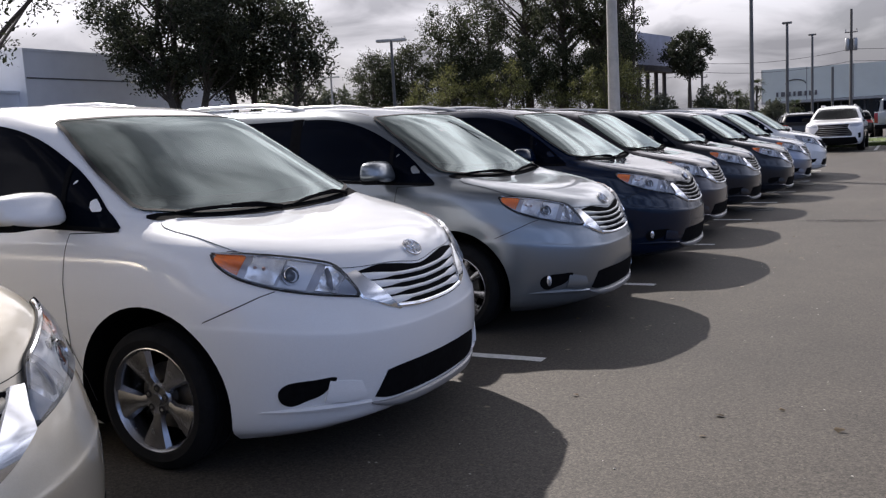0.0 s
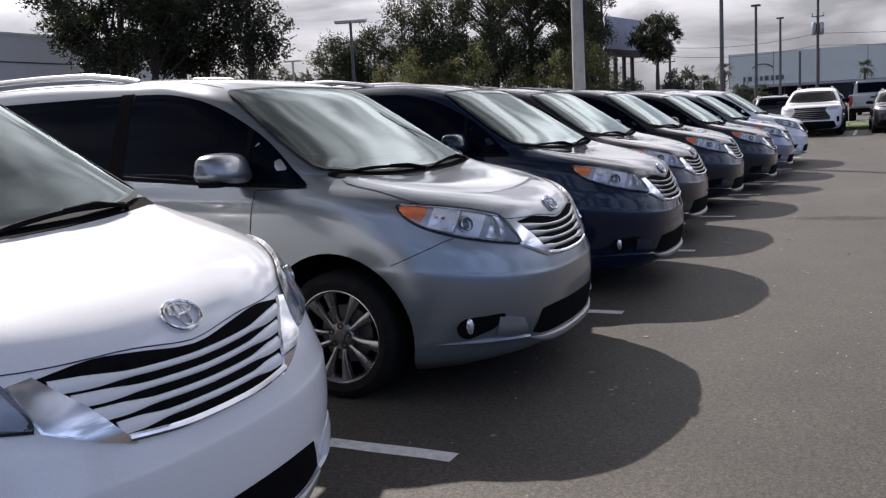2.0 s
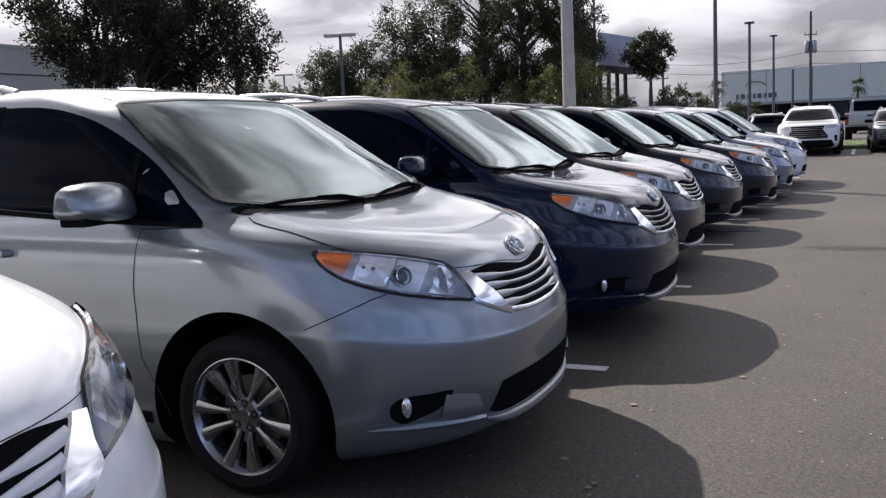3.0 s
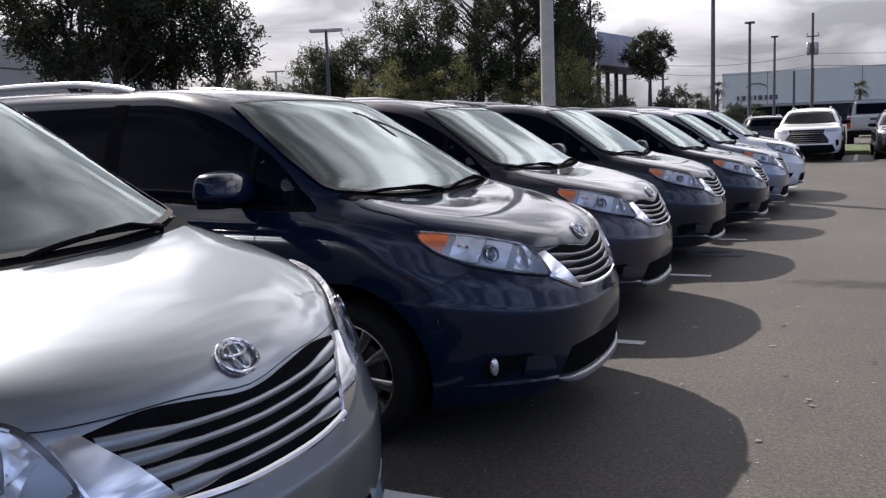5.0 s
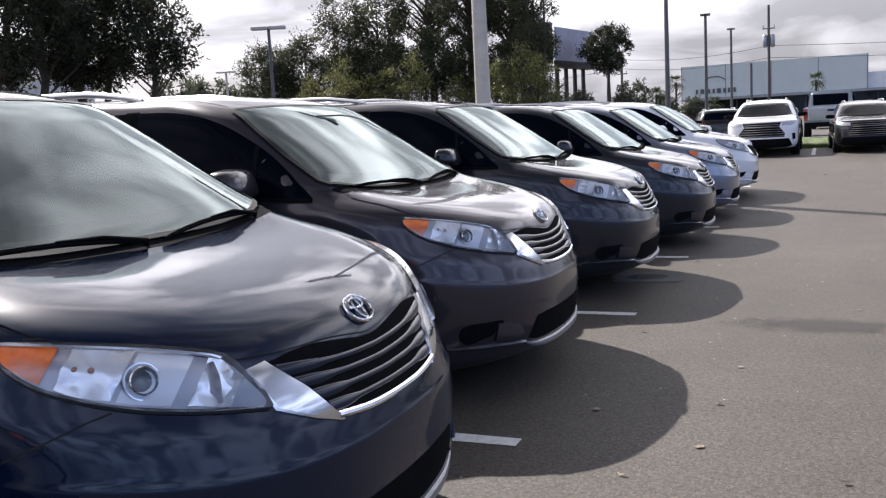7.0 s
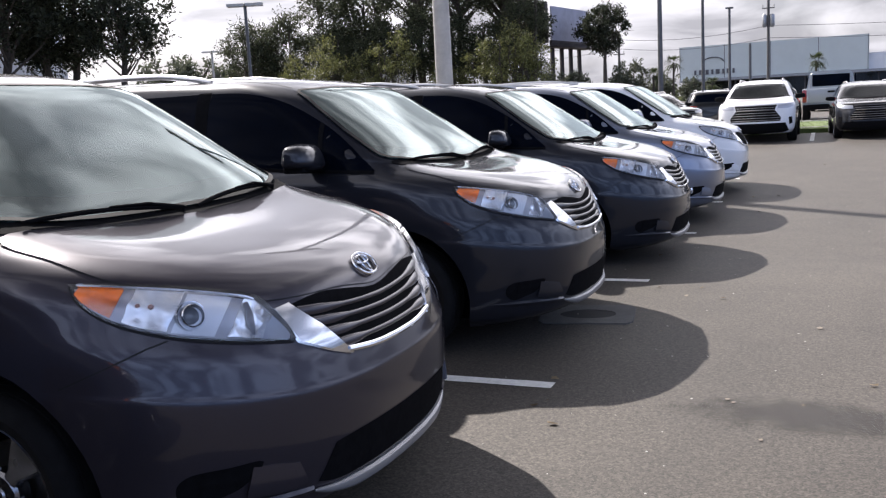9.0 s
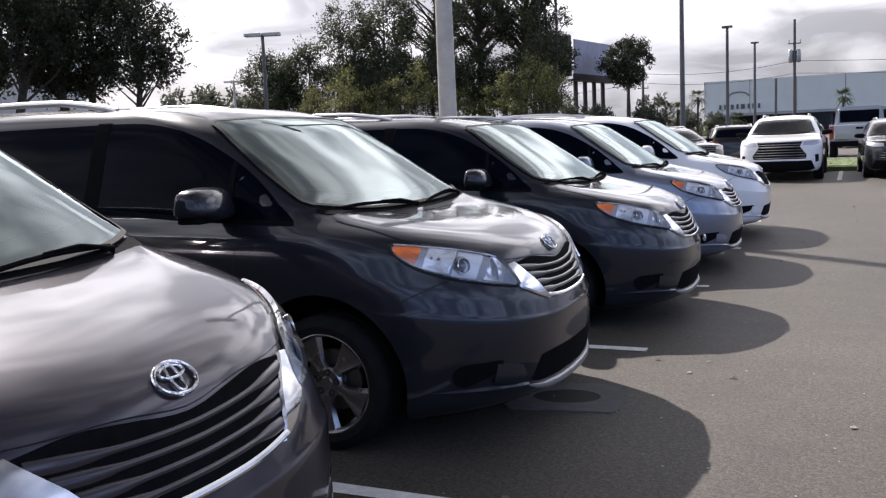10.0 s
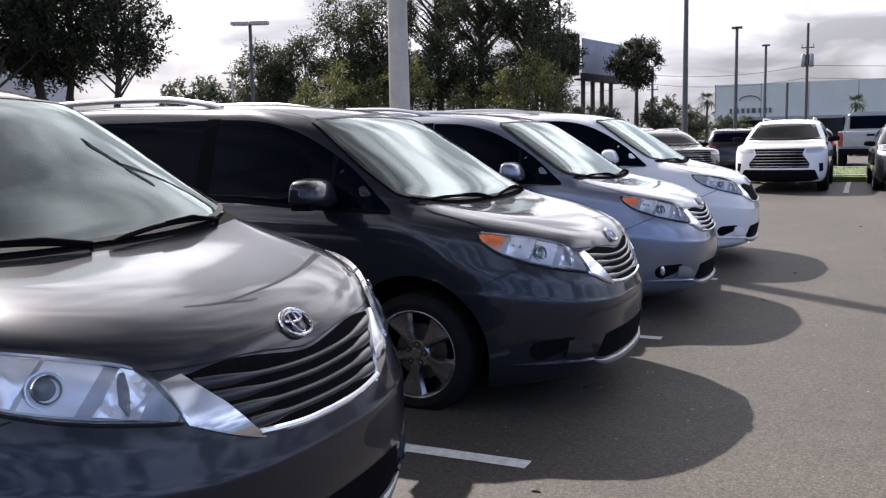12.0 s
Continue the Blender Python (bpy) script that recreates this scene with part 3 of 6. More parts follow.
def store(bm, mat, sharp=30):
    me = bpy.data.meshes.new("wheel_piece")
    bm.to_mesh(me)
    bm.free()
    me.materials.append(mat)
    me.shade_smooth()
    me.set_sharp_from_angle(angle=radians(sharp))
    return me


WHEEL_MESH = {
    "tyre": store(tyre_bm(), RUBBER),
    "five": store(rim_bm(5, False), ALLOY),
    "ten": store(rim_bm(5, True), ALLOY),
    "well": store(lug_well(), GAP),
    "disc": store(lathe(bmesh.new(), [(0.06, -0.015), (0.150, -0.015), (0.154, 0.0), (0.150, 0.012), (0.06, 0.012)], 40, True), STEEL),
}


def mirror_bm():
    """A rounded door mirror housing, for the -y side, about its own centre."""
    bm = bmesh.new()
    bmesh.ops.create_uvsphere(bm, u_segments=24, v_segments=16, radius=1.0)
    for v in bm.verts:
        x, y, z = v.co
        f = (abs(x) ** 3.1 + abs(y) ** 4.6 + abs(z) ** 4.6) ** (-1 / 4.2)
        x, y, z = x * f, y * f, z * f
        v.co = ((0.088 if x > 0 else 0.035) * x * (1 - 0.22 * z), 0.158 * y * (1 - 0.06 * z), 0.084 * z * (1 - 0.22 * max(0, -y)) - 0.008 * y)
    return bm


def along(line, u):
    """The point at a share u of the length of a polyline."""
    runs = [(q - p).length for p, q in zip(line, line[1:])]
    left = u * sum(runs)
    for p, q, r in zip(line, line[1:], runs):
        if left <= r:
            return p.lerp(q, left / r)
        left -= r
    return line[-1]


def headlight(tree, van):
    """A swept headlamp: dark housing, amber end, marker, projector, main beam and clear cover."""
    way = (-0.62, 0.72, -0.22)
    upper = spline([(-0.605, -0.905, 0.985), (-0.50, -0.86, 0.978), (-0.38, -0.76, 0.955), (-0.265, -0.655, 0.925), (-0.205, -0.575, 0.890), (-0.165, -0.510, 0.800), (-0.150, -0.488, 0.742)], 4)
    lower = spline([(-0.150, -0.488, 0.742), (-0.255, -0.640, 0.772), (-0.375, -0.775, 0.815), (-0.495, -0.868, 0.872), (-0.575, -0.905, 0.935), (-0.605, -0.905, 0.985)], 4)
    ring = upper[:-1] + lower[:-1]
    under = lower[::-1]

    def at(u, v, lean=0.0):
        return along(upper, u + lean).lerp(along(under, u - lean), v)

    def field(u0, u1, v0=0.08, v1=0.92, lean=0.03, n=4):
        """The outline of one chamber, from share u0 to u1 of the lamp's length."""
        return [at(u0 + (u1 - u0) * k / n, v0, lean) for k in range(n + 1)] + [at(u1 - (u1 - u0) * k / n, v1, -lean) for k in range(n + 1)]

    for side in (-1, 1):
        f = (lambda b: b) if side < 0 else flip_y
        lamp = part("headlight", f(patch(tree, ring, way, 0.004, 0.02, 0.03)), LAMP_DARK, van, "clear headlamp with amber corner and chrome reflectors")
        part("amber_lens", f(patch(tree, field(0.04, 0.215, 0.10, 0.90, 0.0), way, 0.011, 0.008, 0.03)), AMBER, lamp, "amber indicator lens")
        part("marker_reflector", f(crumple(patch(tree, field(0.235, 0.42), way, 0.011, 0.004, 0.022, -0.003), 5, 0.0045)), FACET, lamp)
        part("projector_surround", f(crumple(patch(tree, field(0.435, 0.615), way, 0.006, 0.004, 0.026, -0.002), 8, 0.0015)), REFLECTOR, lamp)
        part("beam_reflector", f(crumple(patch(tree, field(0.665, 0.82), way, 0.011, 0.004, 0.022, -0.004), 11, 0.006)), FACET, lamp)
        fin = bmesh.new()
        tube(fin, [q + n * h for (q, n), h in ((on_shell(tree, at(u, v), way), h) for u, v, h in ((0.705, 0.16, 0.014), (0.735, 0.40, 0.019), (0.765, 0.62, 0.019), (0.80, 0.84, 0.014)))], [0.006, 0.013, 0.012, 0.005], 10, True, 0.6)
        part("beam_shade", f(fin), LAMP_BLACK, lamp, "grey fin in the main beam chamber")
        for u, v in ((0.295, 0.46), (0.345, 0.44)):
            bulb = bmesh.new()
            q, n = on_shell(tree, at(u, v), way)
            bmesh.ops.create_uvsphere(bulb, u_segments=12, v_segments=8, radius=0.009, matrix=Matrix.Translation(q + n * 0.008) @ Matrix.Diagonal((1, 1, 0.8, 1)))
            part("marker_bulb", f(bulb), BULB, lamp, "small reddish marker bulb")
        part("inner_tip", f(patch(tree, field(0.84, 0.97, 0.10, 0.90, 0.0), way, 0.009, 0.006, 0.03)), LAMP_TIP, lamp, "blue-grey inner tip")
        brow = bmesh.new()
        tube(brow, [q + n * 0.013 for q, n in (on_shell(tree, at(0.03 + 0.70 * k / 20, 0.05), way) for k in range(21))], 0.0055, 6)
        part("brow", f(brow), CHROME, lamp)
        hit, nor = on_shell(tree, at(0.512, 0.54), way)
        q = Vector((0, -1, 0)).rotation_difference((nor + Vector((0.45, 0, 0))).normalized()).to_matrix().to_4x4()
        bez, lens, cup = bmesh.new(), bmesh.new(), bmesh.new()
        lathe(bez, [(0.033, 0.004), (0.035, -0.018), (0.038, -0.022), (0.041, -0.018), (0.042, 0.030), (0.047, 0.036)], 32)
        lathe(cup, [(0.046, 0.010), (0.049, -0.004), (0.053, -0.004), (0.056, 0.012)], 32)
        lathe(lens, [(0.0, -0.016), (0.013, -0.014), (0.025, -0.007), (0.034, 0.006)], 28)
        for nm, b, mt in (("projector_ring", bez, CHROME), ("projector_cup", cup, CHROME), ("projector_lens", lens, LAMP_LENS)):
            bmesh.ops.transform(b, matrix=Matrix.Translation(hit + nor * 0.005) @ q @ Matrix.Scale(0.86, 4), verts=b.verts[:])
            bmesh.ops.recalc_face_normals(b, faces=b.faces[:])
            part(nm, f(b), mt, lamp)
        gap = ribbon(tree, ring + ring[:1], way, 0.014, 0.0055)
        part("lamp_gap", f(gap), GAP, lamp)
        cover = part("cover", f(patch(tree, ring, way, 0.024, -0.008, 0.035)), LAMP_COVER, lamp)
        cover.visible_shadow = False


def crumple(bm, seed, deep):
    """Tilted mirror facets, as in a multi-faceted lamp reflector."""
    rng = random.Random(seed)
    for v in bm.verts:
        v.co += v.normal * rng.uniform(-deep, deep)
    return bm


def emblem_bm(c, nor, r=0.062):
    """A chrome badge of three crossed rings, drawn as plain shapes."""
    bm = bmesh.new()
    for rx, rz, dz in ((1.0, 0.70, 0.0), (0.62, 0.26, 0.28), (0.26, 0.62, 0.04)):
        pts = [(rx * r * math.cos(a), 0, rz * r * math.sin(a) + dz * r) for a in (2 * math.pi * k / 36 for k in range(37))]
        tube(bm, pts, 0.0068 if rx == 1.0 else 0.0056, 8, False, 0.8)
    wide = Vector((0, 1, 0))
    q = Matrix((wide, -nor, wide.cross(-nor))).transposed().to_4x4()
    bmesh.ops.transform(bm, matrix=Matrix.Translation(c + nor * 0.003) @ q, verts=bm.verts[:])
    return bm


def rounded_wing(bm):
    """Rolls a chrome blade over, so that its upper part faces the sky and its lower part the ground."""
    soft = bm.verts.layers.float_vector["soft"]
    for v in bm.verts:
        t = min(1.0, max(0.0, (v.co.z - 0.656) / 0.20))
        v.co += v[soft] * 0.004 * math.sin(math.pi * t)
        v[soft] = (v[soft] + Vector((0, 0, 0.8 * (t - 0.48)))).normalized()
    return bm


def mirrored(half):
    """A closed outline from its +y half, which runs from y = 0 to y = 0."""
    h = [Vector(p) for p in half]
    return h + [Vector((p.x, -p.y, p.z)) for p in h[::-1] if p.y > 1e-6]


def build_van(paint_mat, rims, fog):
    """The whole minivan at the origin, nose at x = 0, facing +x."""
    van = thing("minivan", "", "minivan")
    bm = shell(LEVELS)
    bmesh.ops.recalc_face_normals(bm, faces=bm.faces[:])
    tree = Skin(bm)
    body = part("body", bm, [paint_mat, LINER], van)
    cut_arches(body, (-0.955, -3.985), 0.425, 0.60, 1.25, 0.335)
    FRONT, SIDE, DOWN = (-1, 0, 0), (0, 1, 0), (0, 0, -1)
    # unseen box, added to block light and deepen the shade under the van
    part("undertray", boxed(-4.70, -0.60, 0.135, -0.42, 0.60, 0.30, bevel=0.03), LINER, van, "added dark box blocking light under the van")
    # bonnet and its shut line
    hood = mirrored(spline([(-0.108, 0.0, 0.836), (-0.112, 0.07, 0.841), (-0.125, 0.20, 0.861), (-0.150, 0.40, 0.885), (-0.205, 0.555, 0.905), (-0.30, 0.665, 0.94), (-0.42, 0.765, 0.97), (-0.545, 0.835, 1.00), (-0.72, 0.850, 1.06), (-0.935, 0.835, 1.125), (-0.905, 0.62, 1.105), (-0.862, 0.30, 1.097), (-0.848, 0.0, 1.092)], 4))
    lean = (-0.55, 0, -0.83)
    part("hood", patch(tree, hood, lean, 0.004, 0.006, 0.04), paint_mat, van)
    part("hood_gap", ribbon(tree, hood + hood[:1], lean, 0.006, 0.0018), GAP, van)
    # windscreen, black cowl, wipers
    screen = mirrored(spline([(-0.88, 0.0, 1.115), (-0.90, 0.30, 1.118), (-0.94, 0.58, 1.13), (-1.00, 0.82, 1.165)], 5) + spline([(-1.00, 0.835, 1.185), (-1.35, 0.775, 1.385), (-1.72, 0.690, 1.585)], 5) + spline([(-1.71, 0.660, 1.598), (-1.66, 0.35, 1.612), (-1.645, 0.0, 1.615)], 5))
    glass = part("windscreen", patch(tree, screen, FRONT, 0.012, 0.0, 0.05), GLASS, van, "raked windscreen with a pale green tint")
    # flat sheet added under the glass; its teal colour brightens the screen
    part("screen_trim", patch(tree, [Vector(p) for p in screen], FRONT, 0.005, 0.002, 0.05), SCREEN_TEAL, glass)
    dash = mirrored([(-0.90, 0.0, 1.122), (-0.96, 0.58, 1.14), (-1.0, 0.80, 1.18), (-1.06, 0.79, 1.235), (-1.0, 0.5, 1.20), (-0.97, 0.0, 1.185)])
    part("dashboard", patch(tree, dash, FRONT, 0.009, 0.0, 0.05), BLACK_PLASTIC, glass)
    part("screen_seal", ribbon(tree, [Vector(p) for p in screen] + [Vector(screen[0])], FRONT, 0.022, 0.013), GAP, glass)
    cowl = mirrored(spline([(-0.848, 0.0, 1.090), (-0.862, 0.30, 1.095), (-0.905, 0.60, 1.104), (-0.945, 0.80, 1.135), (-1.00, 0.845, 1.170)], 4) + spline([(-1.005, 0.835, 1.185), (-0.945, 0.58, 1.140), (-0.905, 0.30, 1.125), (-0.885, 0.0, 1.120)], 4))
    part("cowl", patch(tree, cowl, lean, 0.004, 0.004, 0.05), BLACK_PLASTIC, van)
    for y0, y1 in ((-0.06, -0.74), (0.62, 0.02)):
        arm = bmesh.new()
        pts = []
        for k in range(9):
            y = y0 + (y1 - y0) * k / 8
            p, nor = on_shell(tree, (-0.9, y, 1.098 + 0.010 * math.sin(math.pi * k / 8) + 0.045 * abs(y)), FRONT)
            pts.append(p + nor * (0.020 + 0.008 * math.sin(math.pi * k / 8)))
        tube(arm, pts, [0.006] + [0.008] * 7 + [0.005], 6, True, 1.2)
        blade = part("wiper", arm, BLACK_PLASTIC, van, "black wiper blade at rest over the cowl")
        rod = bmesh.new()
        foot, nor = on_shell(tree, (-0.9, y0, 1.100 + 0.03 * abs(y0)), FRONT)
        tube(rod, [foot - nor * 0.005, foot + nor * 0.020, pts[2] + nor * 0.016, pts[4] + nor * 0.010], [0.012, 0.009, 0.006, 0.004], 8)
        part("wiper_arm", rod, BLACK_PLASTIC, blade)
    # grille: dark mouth, chrome surround, five bars
    mouth = mirrored(spline([(-0.108, 0.0, 0.826), (-0.110, 0.07, 0.831), (-0.12, 0.18, 0.848), (-0.135, 0.32, 0.862), (-0.16, 0.458, 0.850)], 4) + spline([(-0.13, 0.44, 0.780), (-0.07, 0.36, 0.705), (-0.055, 0.29, 0.672), (-0.045, 0.15, 0.660), (-0.04, 0.0, 0.657)], 4))
    grille = part("grille", patch(tree, mouth, FRONT, 0.004, 0.004, 0.04), BLACK_PLASTIC, van, "black grille mouth with chrome bars")
    for k in range(4):
        z, z_end, half = 0.690 + 0.0355 * k, 0.699 + 0.042 * k, 0.326 + 0.038 * k
        bar, prev = bmesh.new(), None
        for i in range(33):
            u = -1 + 2 * i / 32
            p, nor = on_shell(tree, (-0.1, u * half, z + (z_end - z) * abs(u) ** 1.6), FRONT)
            swell = min(1.0, max(0.0, (abs(u) - 0.50) / 0.34))
            tall = 0.0088 + 0.0085 * swell * swell * (3 - 2 * swell)
            up = (Vector((0, 0, 1)) - nor * nor.z).normalized()
            ring = [bar.verts.new(p + nor * (0.004 + dn) + up * tall * dv) for dn, dv in ((-0.006, -1.0), (0.001, -1.0), (0.0045, -0.65), (0.006, 0.1), (0.004, 0.75), (0.000, 1.0), (-0.006, 1.0))]
            if prev:
                for j in range(7):
                    bar.faces.new((prev[j], prev[(j + 1) % 7], ring[(j + 1) % 7], ring[j]))
            else:
                bar.faces.new(ring)
            prev = ring
        bar.faces.new(prev[::-1])
        bmesh.ops.recalc_face_normals(bar, faces=bar.faces[:])
        part("grille_bar", bar, paint_mat, grille, "body-coloured grille blade", True, 50)
    lower = [on_shell(tree, p, FRONT) for p in spline([(-0.05, -0.315, 0.672), (-0.04, -0.16, 0.656), (-0.04, 0, 0.652), (-0.04, 0.16, 0.656), (-0.05, 0.315, 0.672)], 5)]
    tr = bmesh.new()
    tube(tr, [p + n * 0.010 for p, n in lower], 0.0105, 8)
    part("grille_trim", tr, WING_CHROME, grille)
    wing = [(-0.178, -0.525, 0.848), (-0.150, -0.478, 0.855), (-0.10, -0.385, 0.765), (-0.05, -0.312, 0.672), (-0.048, -0.296, 0.656), (-0.085, -0.375, 0.686), (-0.148, -0.480, 0.738)]
    both_sides("grille_wing", lambda: rounded_wing(patch(tree, wing, (-0.9, 0.45, 0), 0.013, 0.020, 0.014)), WING_CHROME, van, "polished chrome wing beside the grille")
    c, nor = on_shell(tree, (-0.13, 0.0, 0.898), FRONT)
    part("emblem", emblem_bm(c + Vector((0.006, 0, 0.003)), nor, 0.066), CHROME, van, "round chrome badge")
    headlight(tree, van)
    # lower intake, its bright lip, fog recesses
    intake = mirrored(spline([(0, 0.0, 0.405), (-0.01, 0.30, 0.408), (-0.03, 0.435, 0.402)], 4) + spline([(-0.05, 0.500, 0.292), (-0.04, 0.40, 0.268), (-0.03, 0.2, 0.262), (-0.03, 0.0, 0.258)], 4))
    part("lower_intake", patch(tree, intake, FRONT, 0.0035, 0.004, 0.05), BLACK_PLASTIC, van)
    lip, pts = bmesh.new(), []
    for p in spline([(-0.07, -0.52, 0.268), (-0.05, -0.40, 0.240), (-0.04, -0.2, 0.226), (-0.04, 0, 0.222), (-0.04, 0.2, 0.226), (-0.05, 0.40, 0.240), (-0.07, 0.52, 0.268)], 5):
        q, nor = on_shell(tree, p, FRONT)
        pts.append(q + Vector((0.010, 0, 0)))
    tube(lip, pts, [0.004 + 0.017 * min(1.0, min(k, len(pts) - 1 - k) / 7) for k in range(len(pts))], 10, True, 1.05)
    ledge = spline([(-0.07, -0.55, 0.272), (-0.15, -0.68, 0.288), (-0.26, -0.78, 0.296), (-0.40, -0.88, 0.300), (-0.52, -0.95, 0.302)], 5)

    def ledge_bm():
        b = bmesh.new()
        q = [on_shell(tree, p, (-0.6, 0.75, 0)) for p in ledge]
        n = len(q)
        tube(b, [p - nor * 0.008 for p, nor in q], [0.006 + 0.022 * math.sin(math.pi * min(1.0, k / n + 0.2)) for k in range(n)], 8, True, 0.7)
        return b

    both_sides("bumper_ledge", ledge_bm, paint_mat, van)
    part("bumper_lip", lip, LIP, van, "light satin lip under the intake")
    recess = spline([(-0.188, -0.642, 0.424), (-0.25, -0.725, 0.428), (-0.325, -0.803, 0.424), (-0.360, -0.832, 0.392), (-0.356, -0.828, 0.346), (-0.325, -0.795, 0.322), (-0.275, -0.748, 0.340), (-0.228, -0.695, 0.362)], 4, True)

    def wedge_bm():
        b = bmesh.new()
        top = spline([(-0.205, -0.670, 0.415), (-0.165, -0.615, 0.405), (-0.115, -0.555, 0.385)], 4)
        low = spline([(-0.225, -0.690, 0.338), (-0.170, -0.620, 0.322), (-0.105, -0.540, 0.318)], 4)
        rows = []
        for p, q in zip(top, low):
            (a, na), (c, nc) = on_shell(tree, p, (-0.6, 0.75, 0)), on_shell(tree, q, (-0.6, 0.75, 0))
            rows.append([b.verts.new(v) for v in (a - na * 0.006, a + na * 0.003, a.lerp(c, 0.5) + na * 0.013, c + nc * 0.020, c + nc * 0.016 - Vector((0, 0, 0.010)), c - nc * 0.01 - Vector((0, 0, 0.012)))])
        for u, w in zip(rows, rows[1:]):
            for k in range(5):
                b.faces.new((u[k], u[k + 1], w[k + 1], w[k]))
        b.faces.new(rows[0][::-1])
        b.faces.new(rows[-1])
        bmesh.ops.recalc_face_normals(b, faces=b.faces[:])
        return b

    both_sides("bumper_wedge", wedge_bm, paint_mat, van)
    both_sides("fog_recess", lambda: patch(tree, recess, (-0.6, 0.75, 0), 0.0035, 0.004, 0.03), BLACK_PLASTIC, van)
    if fog:
        for side in (-1, 1):
            c, nor = on_shell(tree, (-0.315, -0.790, 0.386), (-0.6, 0.75, 0))
            b = bmesh.new()
            lathe(b, [(0.0, -0.016), (0.020, -0.014), (0.034, -0.006), (0.038, 0.004)], 20)
            bmesh.ops.transform(b, matrix=Matrix.Translation(c + nor * 0.006) @ Vector((0, -1, 0)).rotation_difference(nor).to_matrix().to_4x4() @ Matrix.Diagonal((0.55, 1, 1.1, 1)), verts=b.verts[:])
            bmesh.ops.recalc_face_normals(b, faces=b.faces[:])
            part("fog_lamp", b if side < 0 else flip_y(b), FACET, van, "small round fog lamp")
    # side glass
    front_win = spline([(-1.10, -0.94, 1.098), (-1.28, -0.94, 1.245), (-1.50, -0.9, 1.395), (-1.78, -0.8, 1.535), (-2.05, -0.8, 1.598), (-2.32, -0.8, 1.612)], 5) + [Vector((-2.36, -0.9, 1.17)), Vector((-1.7, -0.93, 1.125))]
    slide_win = [(-2.355, -0.8, 1.612), (-2.395, -0.9, 1.172), (-3.44, -0.9, 1.215), (-3.43, -0.8, 1.612)]
    rear_win = [(-3.465, -0.8, 1.608), (-3.475, -0.9, 1.218), (-4.45, -0.9, 1.275), (-4.62, -0.85, 1.36), (-4.50, -0.8, 1.565)]
    for o, nm in ((front_win, "front_side_window"), (slide_win, "sliding_door_window"), (rear_win, "rear_quarter_window")):
        both_sides(nm, lambda o=o: patch(tree, o, SIDE, 0.005, 0.004, 0.06), PRIVACY, van, "dark tinted side glass")
    for x in (-2.375, -3.452):
        post = [(x + 0.045, -0.85, 1.618), (x - 0.05, -0.85, 1.618), (x - 0.055, -0.93, 1.165), (x + 0.05, -0.93, 1.160)]
        both_sides("window_pillar", lambda post=post: patch(tree, post, SIDE, 0.007, 0.003, 0.05), BLACK_PLASTIC, van)
    div = [(-1.435, -0.93, 1.105), (-1.475, -0.9, 1.375), (-1.505, -0.9, 1.395), (-1.465, -0.93, 1.105)]
    both_sides("window_divider", lambda: patch(tree, div, SIDE, 0.010, 0.004, 0.04), BLACK_PLASTIC, van)
    both_sides("belt_trim", lambda: ribbon(tree, [(-1.10, -0.95, 1.088), (-1.7, -0.95, 1.112), (-2.4, -0.95, 1.158), (-3.4, -0.95, 1.203), (-4.45, -0.95, 1.262)], SIDE, 0.022, 0.006), BLACK_PLASTIC, van)
    # door and bumper shut lines
    lines = {
        "door_gap": [[(-1.12, -0.95, 1.082), (-1.40, -1, 1.075), (-1.425, -1, 0.85), (-1.42, -1, 0.55), (-1.34, -1, 0.40), (-1.30, -1, 0.30)], [(-2.40, -0.85, 1.62), (-2.42, -1, 1.15), (-2.43, -1, 0.5), (-2.40, -1, 0.30)], [(-3.46, -0.85, 1.62), (-3.48, -1, 1.2), (-3.50, -1, 0.95), (-3.45, -1, 0.78)]],
        "bumper_gap": [[(-0.625, -0.97, 0.700), (-0.52, -0.93, 0.745), (-0.40, -0.85, 0.800), (-0.36, -0.80, 0.815)]],
        "fender_gap": [[(-0.56, -0.86, 0.99), (-0.505, -0.83, 0.985)]],
    }
    for nm, ls in lines.items():
        for ln in ls:
            both_sides(nm, lambda ln=ln: ribbon(tree, ln, SIDE if nm == "door_gap" else (-0.4, 0.9, 0), 0.0045, 0.0015), GAP, van)
    both_sides("sill_trim", lambda: ribbon(tree, [(-1.40, -1, 0.29), (-3.53, -1, 0.30)], SIDE, 0.05, 0.004), BLACK_PLASTIC, van)
    for x in (-2.22, -2.62):
        def handle(x=x):
            p, nor = on_shell(tree, (x, -1, 0.97), SIDE)
            b = bmesh.new()
            tube(b, [p + Vector((-0.10, 0.01, 0)), p + Vector((-0.08, -0.03, 0.004)), p + Vector((0.08, -0.03, 0.004)), p + Vector((0.10, 0.01, 0))], [0.010, 0.015, 0.015, 0.010], 8, True, 1.3)
            return b
        both_sides("door_handle", handle, paint_mat, van)
    # arch lips
    for x in (-0.955, -3.985):
        def lipmesh(x=x):
            b, pts = bmesh.new(), []
            for k in range(33):
                a = math.radians(-18 + 216 * k / 32)
                p, nor = on_shell(tree, (x + 0.431 * math.cos(a), -1, 0.335 + 0.431 * math.sin(a)), SIDE)
                pts.append(p + Vector((0, 0.004, 0)))
            tube(b, pts, 0.004, 6)
            return b
        both_sides("arch_lip", lipmesh, paint_mat, van)
